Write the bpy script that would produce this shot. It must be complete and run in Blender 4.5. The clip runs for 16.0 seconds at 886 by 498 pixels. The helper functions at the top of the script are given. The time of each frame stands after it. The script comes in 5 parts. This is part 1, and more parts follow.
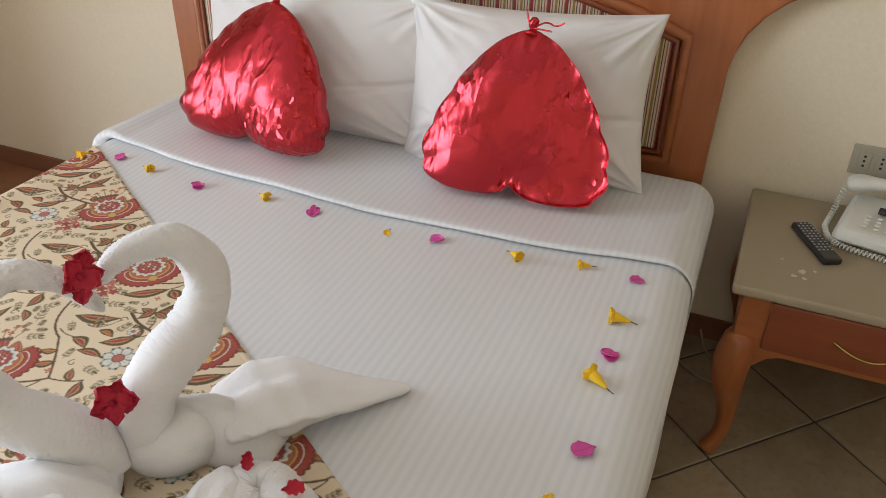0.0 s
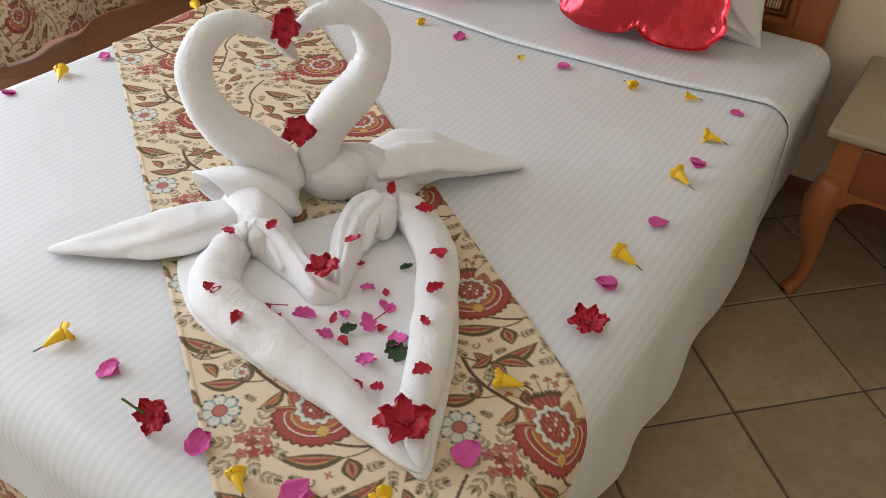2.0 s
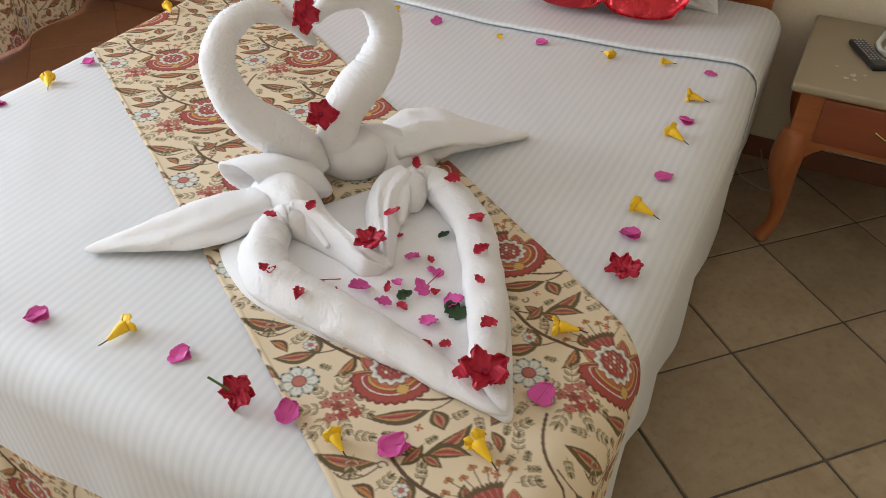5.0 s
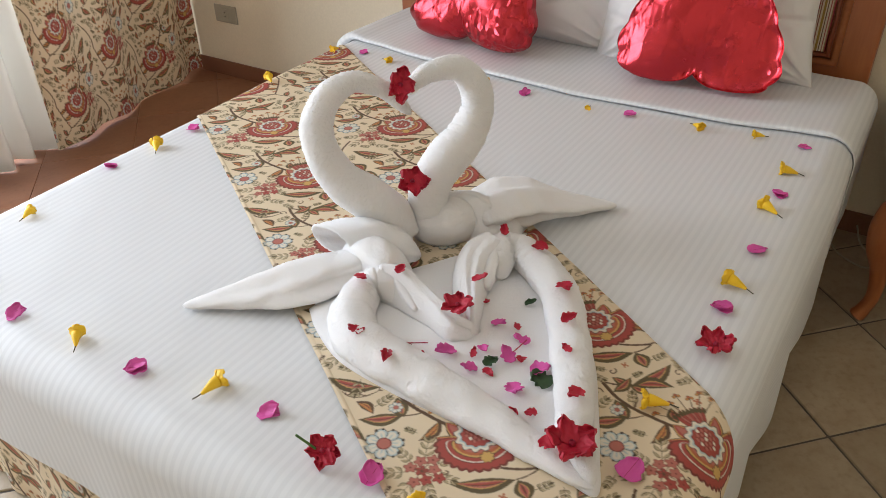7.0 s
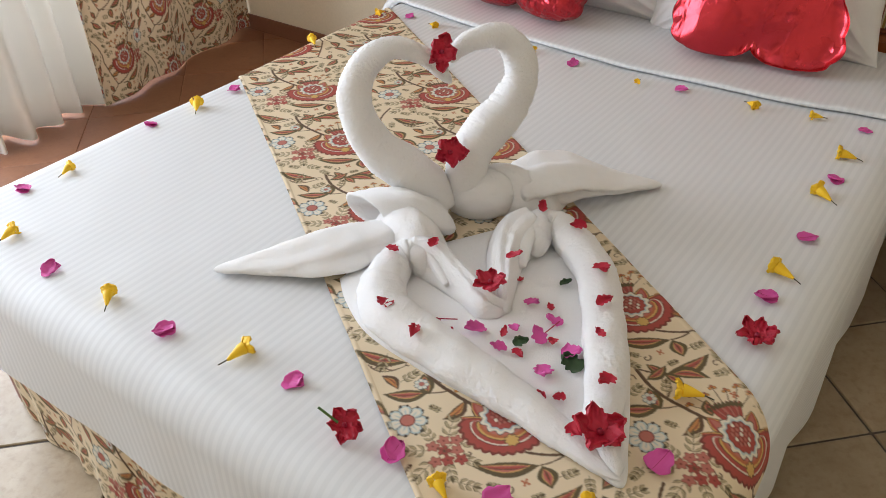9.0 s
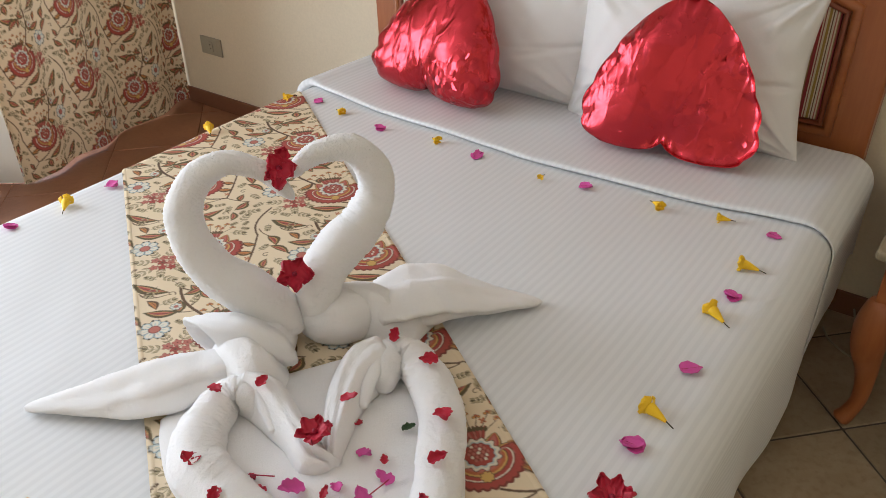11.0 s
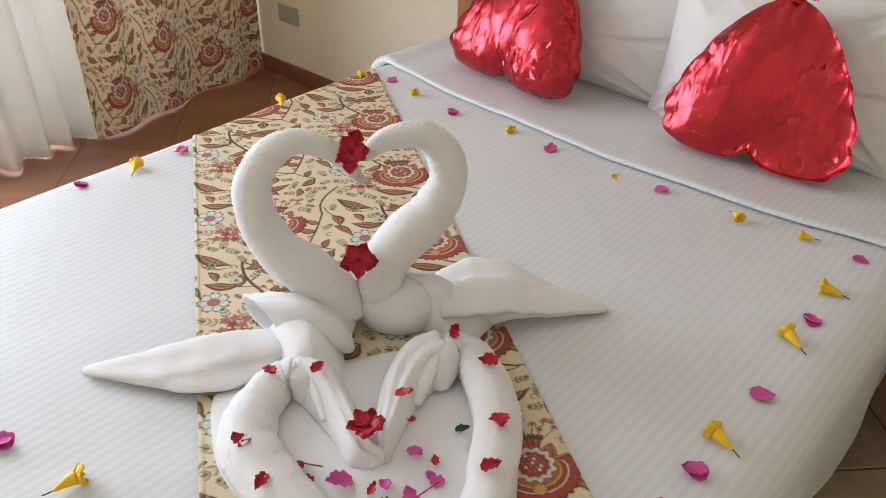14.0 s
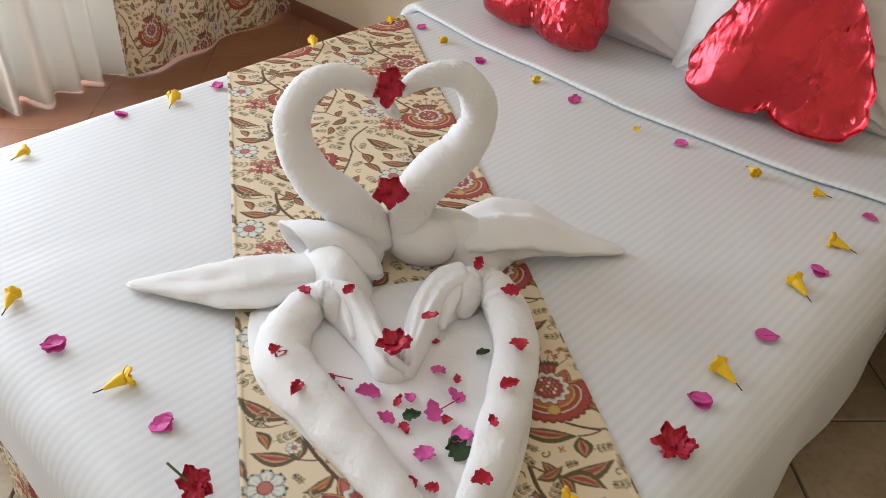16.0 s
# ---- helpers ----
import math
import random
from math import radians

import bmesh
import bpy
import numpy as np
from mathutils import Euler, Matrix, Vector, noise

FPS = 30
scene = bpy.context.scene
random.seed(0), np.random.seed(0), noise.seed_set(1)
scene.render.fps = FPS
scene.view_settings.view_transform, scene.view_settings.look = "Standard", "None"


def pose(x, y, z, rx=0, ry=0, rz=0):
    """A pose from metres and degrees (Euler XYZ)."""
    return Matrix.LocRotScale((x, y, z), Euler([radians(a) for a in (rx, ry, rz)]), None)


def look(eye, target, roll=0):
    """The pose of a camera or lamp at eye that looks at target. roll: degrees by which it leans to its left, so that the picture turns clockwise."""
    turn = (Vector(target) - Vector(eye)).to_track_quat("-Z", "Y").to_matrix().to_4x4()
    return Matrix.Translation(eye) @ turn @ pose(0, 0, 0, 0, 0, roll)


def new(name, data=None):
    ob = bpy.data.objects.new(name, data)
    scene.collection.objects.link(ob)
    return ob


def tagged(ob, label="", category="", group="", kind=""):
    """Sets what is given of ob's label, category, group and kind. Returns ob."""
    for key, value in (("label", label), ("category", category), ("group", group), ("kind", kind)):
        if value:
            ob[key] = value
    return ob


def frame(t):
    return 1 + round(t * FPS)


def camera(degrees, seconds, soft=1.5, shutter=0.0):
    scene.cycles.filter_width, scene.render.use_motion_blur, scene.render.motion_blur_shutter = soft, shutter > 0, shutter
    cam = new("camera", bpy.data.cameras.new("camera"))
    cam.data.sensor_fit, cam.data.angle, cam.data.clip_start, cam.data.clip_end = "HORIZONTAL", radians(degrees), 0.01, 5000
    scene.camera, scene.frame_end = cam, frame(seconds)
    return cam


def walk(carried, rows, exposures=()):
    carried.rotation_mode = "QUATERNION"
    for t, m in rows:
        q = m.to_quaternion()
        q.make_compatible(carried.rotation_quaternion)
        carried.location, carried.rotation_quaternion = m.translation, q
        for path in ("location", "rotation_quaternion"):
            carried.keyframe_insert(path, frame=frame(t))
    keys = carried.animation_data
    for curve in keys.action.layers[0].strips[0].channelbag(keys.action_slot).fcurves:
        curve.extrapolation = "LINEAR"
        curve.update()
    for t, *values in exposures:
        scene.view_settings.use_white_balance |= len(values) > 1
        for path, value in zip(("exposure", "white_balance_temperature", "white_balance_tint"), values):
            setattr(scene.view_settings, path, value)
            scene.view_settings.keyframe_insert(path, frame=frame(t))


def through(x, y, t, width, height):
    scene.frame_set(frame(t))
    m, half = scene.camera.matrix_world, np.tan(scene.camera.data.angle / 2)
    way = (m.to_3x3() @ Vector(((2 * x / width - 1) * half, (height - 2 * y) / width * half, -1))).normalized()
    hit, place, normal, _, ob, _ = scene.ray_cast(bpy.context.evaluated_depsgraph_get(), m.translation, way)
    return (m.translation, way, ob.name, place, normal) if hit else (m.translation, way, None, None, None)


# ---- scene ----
cam = camera(57.3, 16.0, soft=0.7)
PATH = [
    (0, (0.764, 0.483, 1.563), (0.131, 2.058, 0.506), 1.6),
    (0.5, (0.765, 0.456, 1.526), (0.116, 1.973, 0.396), 2.5),
    (1, (0.809, 0.395, 1.526), (0.107, 1.825, 0.315), 2.3),
    (1.5, (0.913, 0.262, 1.539), (0.106, 1.622, 0.315), 1.5),
    (2, (0.984, 0.136, 1.545), (0.128, 1.444, 0.297), 1.5),
    (2.5, (0.954, 0.05, 1.54), (0.059, 1.301, 0.261), 1.3),
    (3, (0.874, -0.043, 1.527), (-0.027, 1.186, 0.231), 0.2),
    (3.5, (0.866, -0.07, 1.517), (0.034, 1.18, 0.197), 0.8),
    (4, (0.873, -0.057, 1.52), (0.131, 1.233, 0.184), 1.8),
    (4.5, (0.868, -0.047, 1.521), (0.184, 1.288, 0.199), 1.9),
    (5, (0.852, -0.05, 1.539), (0.158, 1.352, 0.292), 0.7),
    (5.2, (0.848, -0.053, 1.544), (0.141, 1.388, 0.35), 0.2),
    (7.3, (0.839, -0.07, 1.541), (-0.082, 1.315, 0.43), -1.4),
    (7.5, (0.84, -0.072, 1.54), (-0.085, 1.295, 0.411), -1.5),
    (8, (0.835, -0.086, 1.536), (-0.111, 1.236, 0.372), -1.7),
    (8.2, (0.829, -0.089, 1.53), (-0.113, 1.224, 0.352), -1.5),
    (10.3, (0.872, 0.211, 1.535), (-0.147, 1.498, 0.392), -1.1),
    (10.5, (0.891, 0.247, 1.537), (-0.129, 1.546, 0.409), -1.0),
    (11, (0.937, 0.31, 1.562), (-0.07, 1.66, 0.483), -1.2),
    (11.5, (0.934, 0.316, 1.572), (-0.089, 1.695, 0.547), -2.4),
    (12, (0.891, 0.352, 1.569), (-0.109, 1.771, 0.575), -2.2),
    (12.5, (0.843, 0.379, 1.567), (-0.136, 1.817, 0.58), -2.0),
    (13, (0.825, 0.379, 1.556), (-0.17, 1.761, 0.509), -1.3),
    (13.5, (0.853, 0.355, 1.554), (-0.201, 1.654, 0.459), 0.1),
    (14, (0.884, 0.337, 1.559), (-0.209, 1.582, 0.439), 1.1),
    (14.5, (0.911, 0.322, 1.57), (-0.217, 1.545, 0.461), 1.7),
    (15, (0.915, 0.303, 1.571), (-0.234, 1.515, 0.471), 2.0),
    (15.5, (0.91, 0.276, 1.562), (-0.222, 1.467, 0.422), 2.5),
    (16, (0.922, 0.251, 1.563), (-0.149, 1.439, 0.363), 3.2),
]
walk(cam, [(t, look(eye, target, roll)) for t, eye, target, roll in PATH])

# ---- light ----
world = bpy.data.worlds.new("sky")
scene.world = world
world.use_nodes = True
wn = world.node_tree.nodes
sky = wn.new("ShaderNodeTexSky")
sky.sky_type, sky.sun_disc = "NISHITA", False
sky.sun_elevation, sky.sun_rotation = radians(82), radians(-14)
world.node_tree.links.new(sky.outputs[0], wn["Background"].inputs[0])
wn["Background"].inputs[1].default_value = 0.12

sun = new("sun", bpy.data.lights.new("sun", "SUN"))
sun.data.energy, sun.data.angle, sun.data.color = 3.0, radians(0.5), (1.0, 0.93, 0.82)
sun.matrix_world = look((-0.2, -0.6, 6.0), (0, 0.2, 0))

WIN_Y0, WIN_Y1, WIN_Z1 = -1.90, 2.35, 2.55
LAMP_Y0, LAMP_Y1, LAMP_Z0, LAMP_Z1 = -0.75, 2.00, 0.30, 2.35
day = new("window_daylight", bpy.data.lights.new("window_daylight", "AREA"))
day.data.shape, day.data.size, day.data.size_y = "RECTANGLE", LAMP_Y1 - LAMP_Y0, LAMP_Z1 - LAMP_Z0
day.data.energy, day.data.color = 158.0, (0.83, 0.90, 1.0)
day.matrix_world = look((-2.58, (LAMP_Y0 + LAMP_Y1) / 2, (LAMP_Z1 + LAMP_Z0) / 2), (0, (LAMP_Y0 + LAMP_Y1) / 2, (LAMP_Z1 + LAMP_Z0) / 2))


# ---- materials ----
def mat(name, color=(0.5, 0.5, 0.5), rough=0.6, metal=0.0):
    m = bpy.data.materials.new(name)
    m.use_nodes = True
    b = m.node_tree.nodes["Principled BSDF"]
    b.inputs["Base Color"].default_value = (*color, 1)
    b.inputs["Roughness"].default_value = rough
    b.inputs["Metallic"].default_value = metal
    return m, m.node_tree.nodes, m.node_tree.links, b


def coords(n, l, scale=(1, 1, 1), kind="Object"):
    tc, mp = n.new("ShaderNodeTexCoord"), n.new("ShaderNodeMapping")
    mp.inputs["Scale"].default_value = scale
    l.new(tc.outputs[kind], mp.inputs["Vector"])
    return mp.outputs[0]


def noise_node(n, l, vec, scale, detail=4, rough=0.6):
    t = n.new("ShaderNodeTexNoise")
    t.inputs["Scale"].default_value, t.inputs["Detail"].default_value, t.inputs["Roughness"].default_value = scale, detail, rough
    l.new(vec, t.inputs["Vector"])
    return t.outputs["Fac"]


def ramp(n, l, fac, stops):
    r = n.new("ShaderNodeValToRGB")
    e = r.color_ramp.elements
    while len(e) < len(stops):
        e.new(0.5)
    for k, (p, c) in zip(e, stops):
        k.position, k.color = p, (*c, 1)
    l.new(fac, r.inputs[0])
    return r.outputs[0]


def mix(n, l, fac, a, b, mode="MIX"):
    m = n.new("ShaderNodeMix")
    m.data_type, m.blend_type = "RGBA", mode
    for sock, v in ((m.inputs[0], fac), (m.inputs[6], a), (m.inputs[7], b)):
        if hasattr(v, "links"):
            l.new(v, sock)
        elif isinstance(v, (int, float)):
            sock.default_value = v
        else:
            sock.default_value = (*v, 1)
    return m.outputs[2]


def bump(n, l, b, height, strength, distance):
    k = n.new("ShaderNodeBump")
    k.inputs["Strength"].default_value, k.inputs["Distance"].default_value = strength, distance
    l.new(height, k.inputs["Height"])
    old = b.inputs["Normal"].links
    if old:
        l.new(old[0].from_socket, k.inputs["Normal"])
    l.new(k.outputs[0], b.inputs["Normal"])


def speckled(name, c1, c2, scale, rough=0.6, metal=0.0, bump_s=0.0, bump_d=0.002, fine=0, stretch=(1, 1, 1), kind="Object", sheen=0.0, soft_dents=0.0):
    """Two tones at a large and a small scale, with relief."""
    m, n, l, b = mat(name, c1, rough, metal)
    v = coords(n, l, stretch, kind)
    big = noise_node(n, l, v, scale, 5)
    small = noise_node(n, l, v, scale * (fine or 9), 3)
    c = mix(n, l, big, c1, c2)
    dark = tuple(0.86 * q for q in c1)
    c = mix(n, l, ramp(n, l, small, ((0.35, (0, 0, 0)), (0.75, (0.5, 0.5, 0.5)))), c, dark)
    l.new(c, b.inputs["Base Color"])
    if bump_s:
        bump(n, l, b, small, bump_s, bump_d)
    if soft_dents:
        bump(n, l, b, noise_node(n, l, v, 26, 3), soft_dents, 0.012)
    if sheen:
        b.inputs["Sheen Weight"].default_value = sheen
        b.inputs["Sheen Roughness"].default_value = 0.5
    return m


def cloth_stripe():
    """White cotton sheet with woven satin stripes, along the second UV axis."""
    m, n, l, b = mat("satin_stripe_cotton", (0.8, 0.8, 0.8), 0.6)
    v = coords(n, l, (1, 1, 1), "UV")
    w = n.new("ShaderNodeTexWave")
    w.bands_direction = "X"
    w.inputs["Scale"].default_value = 0.314 / 0.0185
    w.inputs["Distortion"].default_value, w.inputs["Detail Scale"].default_value = 0.9, 0.35
    l.new(v, w.inputs["Vector"])
    band = ramp(n, l, w.outputs["Fac"], ((0.30, (0, 0, 0)), (0.70, (1, 1, 1))))
    big = noise_node(n, l, v, 3.0, 4)
    c = mix(n, l, band, (0.695, 0.702, 0.712), (0.75, 0.757, 0.767))
    c = mix(n, l, big, c, mix(n, l, 0.5, c, (0.675, 0.683, 0.694)))
    l.new(c, b.inputs["Base Color"])
    r = n.new("ShaderNodeMapRange")
    r.inputs[3].default_value, r.inputs[4].default_value = 0.68, 0.46
    l.new(band, r.inputs[0])
    l.new(r.outputs[0], b.inputs["Roughness"])
    wv = coords(n, l, (1, 0.35, 1), "UV")
    bump(n, l, b, noise_node(n, l, wv, 14, 4, 0.55), 0.22, 0.006)
    bump(n, l, b, noise_node(n, l, v, 900, 2), 0.12, 0.0006)
    crease = ramp(n, l, noise_node(n, l, coords(n, l, (1.6, 0.5, 1), "UV"), 6.0, 3, 0.5), ((0.485, (0, 0, 0)), (0.5, (1, 1, 1)), (0.515, (0, 0, 0))))
    bump(n, l, b, crease, 0.05, 0.003)
    b.inputs["Sheen Weight"].default_value = 0.08
    return m


def printed_cotton(name, through=0.0):
    m, n, l, b = mat(name, (0.8, 0.7, 0.5), 0.75)
    at = n.new("ShaderNodeAttribute")
    at.attribute_name = "print"
    v = coords(n, l, (1, 1, 1), "UV")
    c = mix(n, l, noise_node(n, l, v, 6, 4), at.outputs["Color"], mix(n, l, 0.16, at.outputs["Color"], (0.34, 0.27, 0.17)))
    l.new(c, b.inputs["Base Color"])
    bump(n, l, b, noise_node(n, l, v, 9, 4), 0.25, 0.006)
    bump(n, l, b, noise_node(n, l, v, 1100, 2), 0.2, 0.0006)
    if through:
        tr, ms = n.new("ShaderNodeBsdfTranslucent"), n.new("ShaderNodeMixShader")
        ms.inputs[0].default_value = through
        l.new(c, tr.inputs[0]), l.new(b.outputs[0], ms.inputs[1]), l.new(tr.outputs[0], ms.inputs[2])
        l.new(ms.outputs[0], n["Material Output"].inputs[0])
    return m


def timber(name, c1, c2, axis=2, rough=0.38):
    m, n, l, b = mat(name, c1, rough)
    st = [26, 26, 26]
    st[axis] = 2.2
    v = coords(n, l, st)
    g = noise_node(n, l, v, 1.4, 6, 0.65)
    w = coords(n, l, (3, 3, 3))
    c = mix(n, l, ramp(n, l, g, ((0.3, (0, 0, 0)), (0.7, (1, 1, 1)))), c1, c2)
    c = mix(n, l, noise_node(n, l, w, 2.0), c, mix(n, l, 0.35, c, tuple(0.6 * q for q in c1)))
    l.new(c, b.inputs["Base Color"])
    bump(n, l, b, g, 0.08, 0.001)
    b.inputs["Coat Weight"].default_value, b.inputs["Coat Roughness"].default_value = 0.25, 0.25
    return m


def tile_mat(name, c1, c2, c3, rough):
    m, n, l, b = mat(name, c1, rough)
    v = coords(n, l)
    inf = n.new("ShaderNodeObjectInfo")
    sh = n.new("ShaderNodeVectorMath")
    sh.operation = "ADD"
    sc = n.new("ShaderNodeVectorMath")
    sc.operation = "SCALE"
    sc.inputs[0].default_value = (37, 51, 13)
    l.new(inf.outputs["Random"], sc.inputs["Scale"])
    l.new(v, sh.inputs[0]), l.new(sc.outputs[0], sh.inputs[1])
    big, small = noise_node(n, l, sh.outputs[0], 7, 6, 0.7), noise_node(n, l, sh.outputs[0], 46, 4)
    c = mix(n, l, ramp(n, l, big, ((0.3, (0, 0, 0)), (0.72, (1, 1, 1)))), c1, c2)
    c = mix(n, l, ramp(n, l, small, ((0.5, (0, 0, 0)), (0.8, (0.6, 0.6, 0.6)))), c, c3)
    tone = n.new("ShaderNodeMapRange")
    tone.inputs[3].default_value, tone.inputs[4].default_value = 0.86, 1.08
    l.new(inf.outputs["Random"], tone.inputs[0])
    hv = n.new("ShaderNodeHueSaturation")
    l.new(tone.outputs[0], hv.inputs["Value"]), l.new(c, hv.inputs["Color"])
    l.new(hv.outputs[0], b.inputs["Base Color"])
    bump(n, l, b, big, 0.3, 0.004)
    bump(n, l, b, small, 0.2, 0.001)
    return m


STRIPE = cloth_stripe()
PRINT = printed_cotton("printed_cotton")
PRINT_THIN = printed_cotton("thin_printed_cotton", 0.05)
PLASTER = speckled("cream_plaster", (0.81, 0.715, 0.55), (0.77, 0.68, 0.52), 1.6, 0.85, bump_s=0.15, bump_d=0.002, fine=60)
WHITE_PAINT = speckled("white_ceiling_paint", (0.84, 0.83, 0.80), (0.80, 0.79, 0.76), 2.0, 0.9)
GROUT = speckled("dark_grout", (0.10, 0.085, 0.07), (0.14, 0.12, 0.10), 9, 0.9)
TILE = tile_mat("beige_floor_tile", (0.43, 0.345, 0.235), (0.32, 0.235, 0.145), (0.24, 0.165, 0.10), 0.40)
TERRA = tile_mat("terracotta_tile", (0.30, 0.13, 0.065), (0.24, 0.10, 0.05), (0.20, 0.08, 0.04), 0.45)
TERRA_SKIRT = speckled("terracotta_skirting", (0.24, 0.10, 0.055), (0.18, 0.075, 0.04), 8, 0.5)
WOOD = timber("orange_stained_wood", (0.36, 0.105, 0.032), (0.46, 0.155, 0.05), 2)
WOOD_X = timber("orange_stained_wood_across", (0.36, 0.105, 0.032), (0.46, 0.155, 0.05), 0)
WOOD_RED = timber("red_brown_wood", (0.24, 0.055, 0.022), (0.30, 0.078, 0.03), 0)
COTTON = speckled("white_pillow_cotton", (0.79, 0.77, 0.755), (0.75, 0.73, 0.715), 4, 0.7, bump_s=0.08, bump_d=0.0008, fine=120, sheen=0.05, soft_dents=0.12)
TERRY = speckled("white_terry_towel", (0.95, 0.93, 0.925), (0.92, 0.90, 0.895), 6, 0.95, bump_s=0.55, bump_d=0.004, fine=95, sheen=0.4, soft_dents=0.26)
TERRY.node_tree.nodes["Principled BSDF"].inputs["Subsurface Weight"].default_value = 0.35
TERRY.node_tree.nodes["Principled BSDF"].inputs["Subsurface Radius"].default_value = (1.0, 0.95, 0.9)
TERRY.node_tree.nodes["Principled BSDF"].inputs["Subsurface Scale"].default_value = 0.02
ALU = speckled("white_frame_paint", (0.7, 0.7, 0.68), (0.66, 0.66, 0.64), 4, 0.4)


# ---- mesh helpers ----
def part(name, bm, material, parent, label=""):
    me = bpy.data.meshes.new(name)
    bm.to_mesh(me)
    bm.free()
    return adopt(name, me, material, parent, label)


def adopt(name, me, material, parent, label=""):
    for m in material if isinstance(material, (list, tuple)) else [material]:
        me.materials.append(m)
    ob = new(name, me)
    ob.parent = parent
    return tagged(ob, label) if label else ob


def thing(name, label, category, at=(0, 0, 0), group="", kind=""):
    ob = new(name)
    ob.empty_display_size = 0.05
    ob.location = at
    return tagged(ob, label, category, group, kind)


def smooth(me):
    me.polygons.foreach_set("use_smooth", np.ones(len(me.polygons), bool))
    return me


def box(x0, y0, z0, x1, y1, z1, bevel=0.0, seg=2, bm=None):
    bm = bm or bmesh.new()
    g = bmesh.ops.create_cube(bm, size=1)
    vs = g["verts"]
    for v in vs:
        v.co = Vector((x0 + (v.co.x + 0.5) * (x1 - x0), y0 + (v.co.y + 0.5) * (y1 - y0), z0 + (v.co.z + 0.5) * (z1 - z0)))
    if bevel:
        es = list({e for v in vs for e in v.link_edges})
        bmesh.ops.bevel(bm, geom=es, offset=bevel, segments=seg, affect="EDGES", profile=0.5)
    return bm


def grid_mesh(name, P, uv=None, color=None, wrap=False, flip=False):
    """A smooth mesh on an array of places P[row, column, 3]."""
    r, c = P.shape[:2]
    idx = np.arange(r * c).reshape(r, c)
    if wrap:
        idx = np.concatenate([idx, idx[:, :1]], 1)
    q = np.stack([idx[:-1, :-1], idx[:-1, 1:], idx[1:, 1:], idx[1:, :-1]], -1).reshape(-1, 4)
    if flip:
        q = q[:, ::-1]
    me = bpy.data.meshes.new(name)
    me.vertices.add(r * c)
    me.vertices.foreach_set("co", np.ascontiguousarray(P, dtype=np.float32).ravel())
    me.loops.add(q.size)
    me.loops.foreach_set("vertex_index", q.ravel().astype(np.int32))
    me.polygons.add(len(q))
    me.polygons.foreach_set("loop_start", np.arange(0, q.size, 4, dtype=np.int32))
    me.update(calc_edges=True)
    if uv is not None:
        layer = me.uv_layers.new(name="UVMap")
        layer.data.foreach_set("uv", uv.reshape(-1, 2)[q.ravel()].astype(np.float32).ravel())
    if color is not None:
        at = me.color_attributes.new("print", "FLOAT_COLOR", "POINT")
        at.data.foreach_set("color", np.concatenate([color.reshape(-1, 3), np.ones((r * c, 1))], 1).astype(np.float32).ravel())
    return smooth(me)


def wavy(x, y, seed=0.0):
    """Cheap smooth noise on arrays, about -1 to 1."""
    s = 0
    for k, (a, b, c) in enumerate(((1.0, 0.4, 0.3), (-0.6, 1.1, 1.7), (1.9, -1.3, 2.9), (2.3, 2.7, 0.6), (-3.1, 1.7, 4.0))):
        s = s + np.sin(a * x + b * y + c + seed * (k + 1.3)) / (1 + 0.5 * k)
    return s / 2.6


# ---- the floral print, one repeat drawn on a canvas of 1 mm cells ----
TU, TV = 0.32, 0.65
PX = 1250
CW, CH = int(TU * PX), int(TV * PX)
CREAM = (0.77, 0.635, 0.445)
canvas = np.ones((CH, CW, 3)) * CREAM
INK = dict(olive=(0.095, 0.068, 0.026), brown=(0.095, 0.045, 0.022), red=(0.38, 0.052, 0.042), wine=(0.17, 0.022, 0.018), sage=(0.46, 0.37, 0.22),
           pink=(0.47, 0.14, 0.11), rust=(0.46, 0.12, 0.045), orange=(0.58, 0.24, 0.06), gold=(0.62, 0.38, 0.11), blue=(0.46, 0.56, 0.57), white=(0.76, 0.70, 0.58), ink=(0.035, 0.025, 0.02))


def stamp(cu, cv, reach, inside, ink):
    """Colours every cell near (cu, cv) for which inside(du, dv) holds; repeats half-dropped."""
    for ou, ov in ((0, 0), (TU / 2, TV / 2)):
        i0, j0 = int(round((cu + ou) * PX)), int(round((cv + ov) * PX))
        k = int(reach * PX) + 2
        ii, jj = np.arange(i0 - k, i0 + k + 1), np.arange(j0 - k, j0 + k + 1)
        du, dv = np.meshgrid(ii / PX - cu - ou, jj / PX - cv - ov)
        m = inside(du, dv)
        rows, cols = np.nonzero(m)
        canvas[jj[rows] % CH, ii[cols] % CW] = INK[ink]


def p_leaf(cu, cv, ang, length, width, ink, bend=0.0, blunt=1.0):
    c, s = math.cos(ang), math.sin(ang)

    def f(u, v):
        x, y = (u * c + v * s) / length, (-u * s + v * c)
        y = y - bend * length * (x * (1 - x)) * 4
        w = width * np.clip(np.sin(np.pi * np.clip(x, 0, 1)), 0, 1) ** blunt * (1 - 0.35 * (x - 0.4))
        return (x > 0) & (x < 1) & (abs(y) < w)
    stamp(cu, cv, length * 1.15 + width, f, ink)


def p_disc(cu, cv, r, ink, lobes=0, depth=0.0, turn=0.0):
    stamp(cu, cv, r * (1 + depth) + 0.002, lambda u, v: np.hypot(u, v) < r * (1 + depth * np.cos(lobes * (np.arctan2(v, u) - turn))), ink)


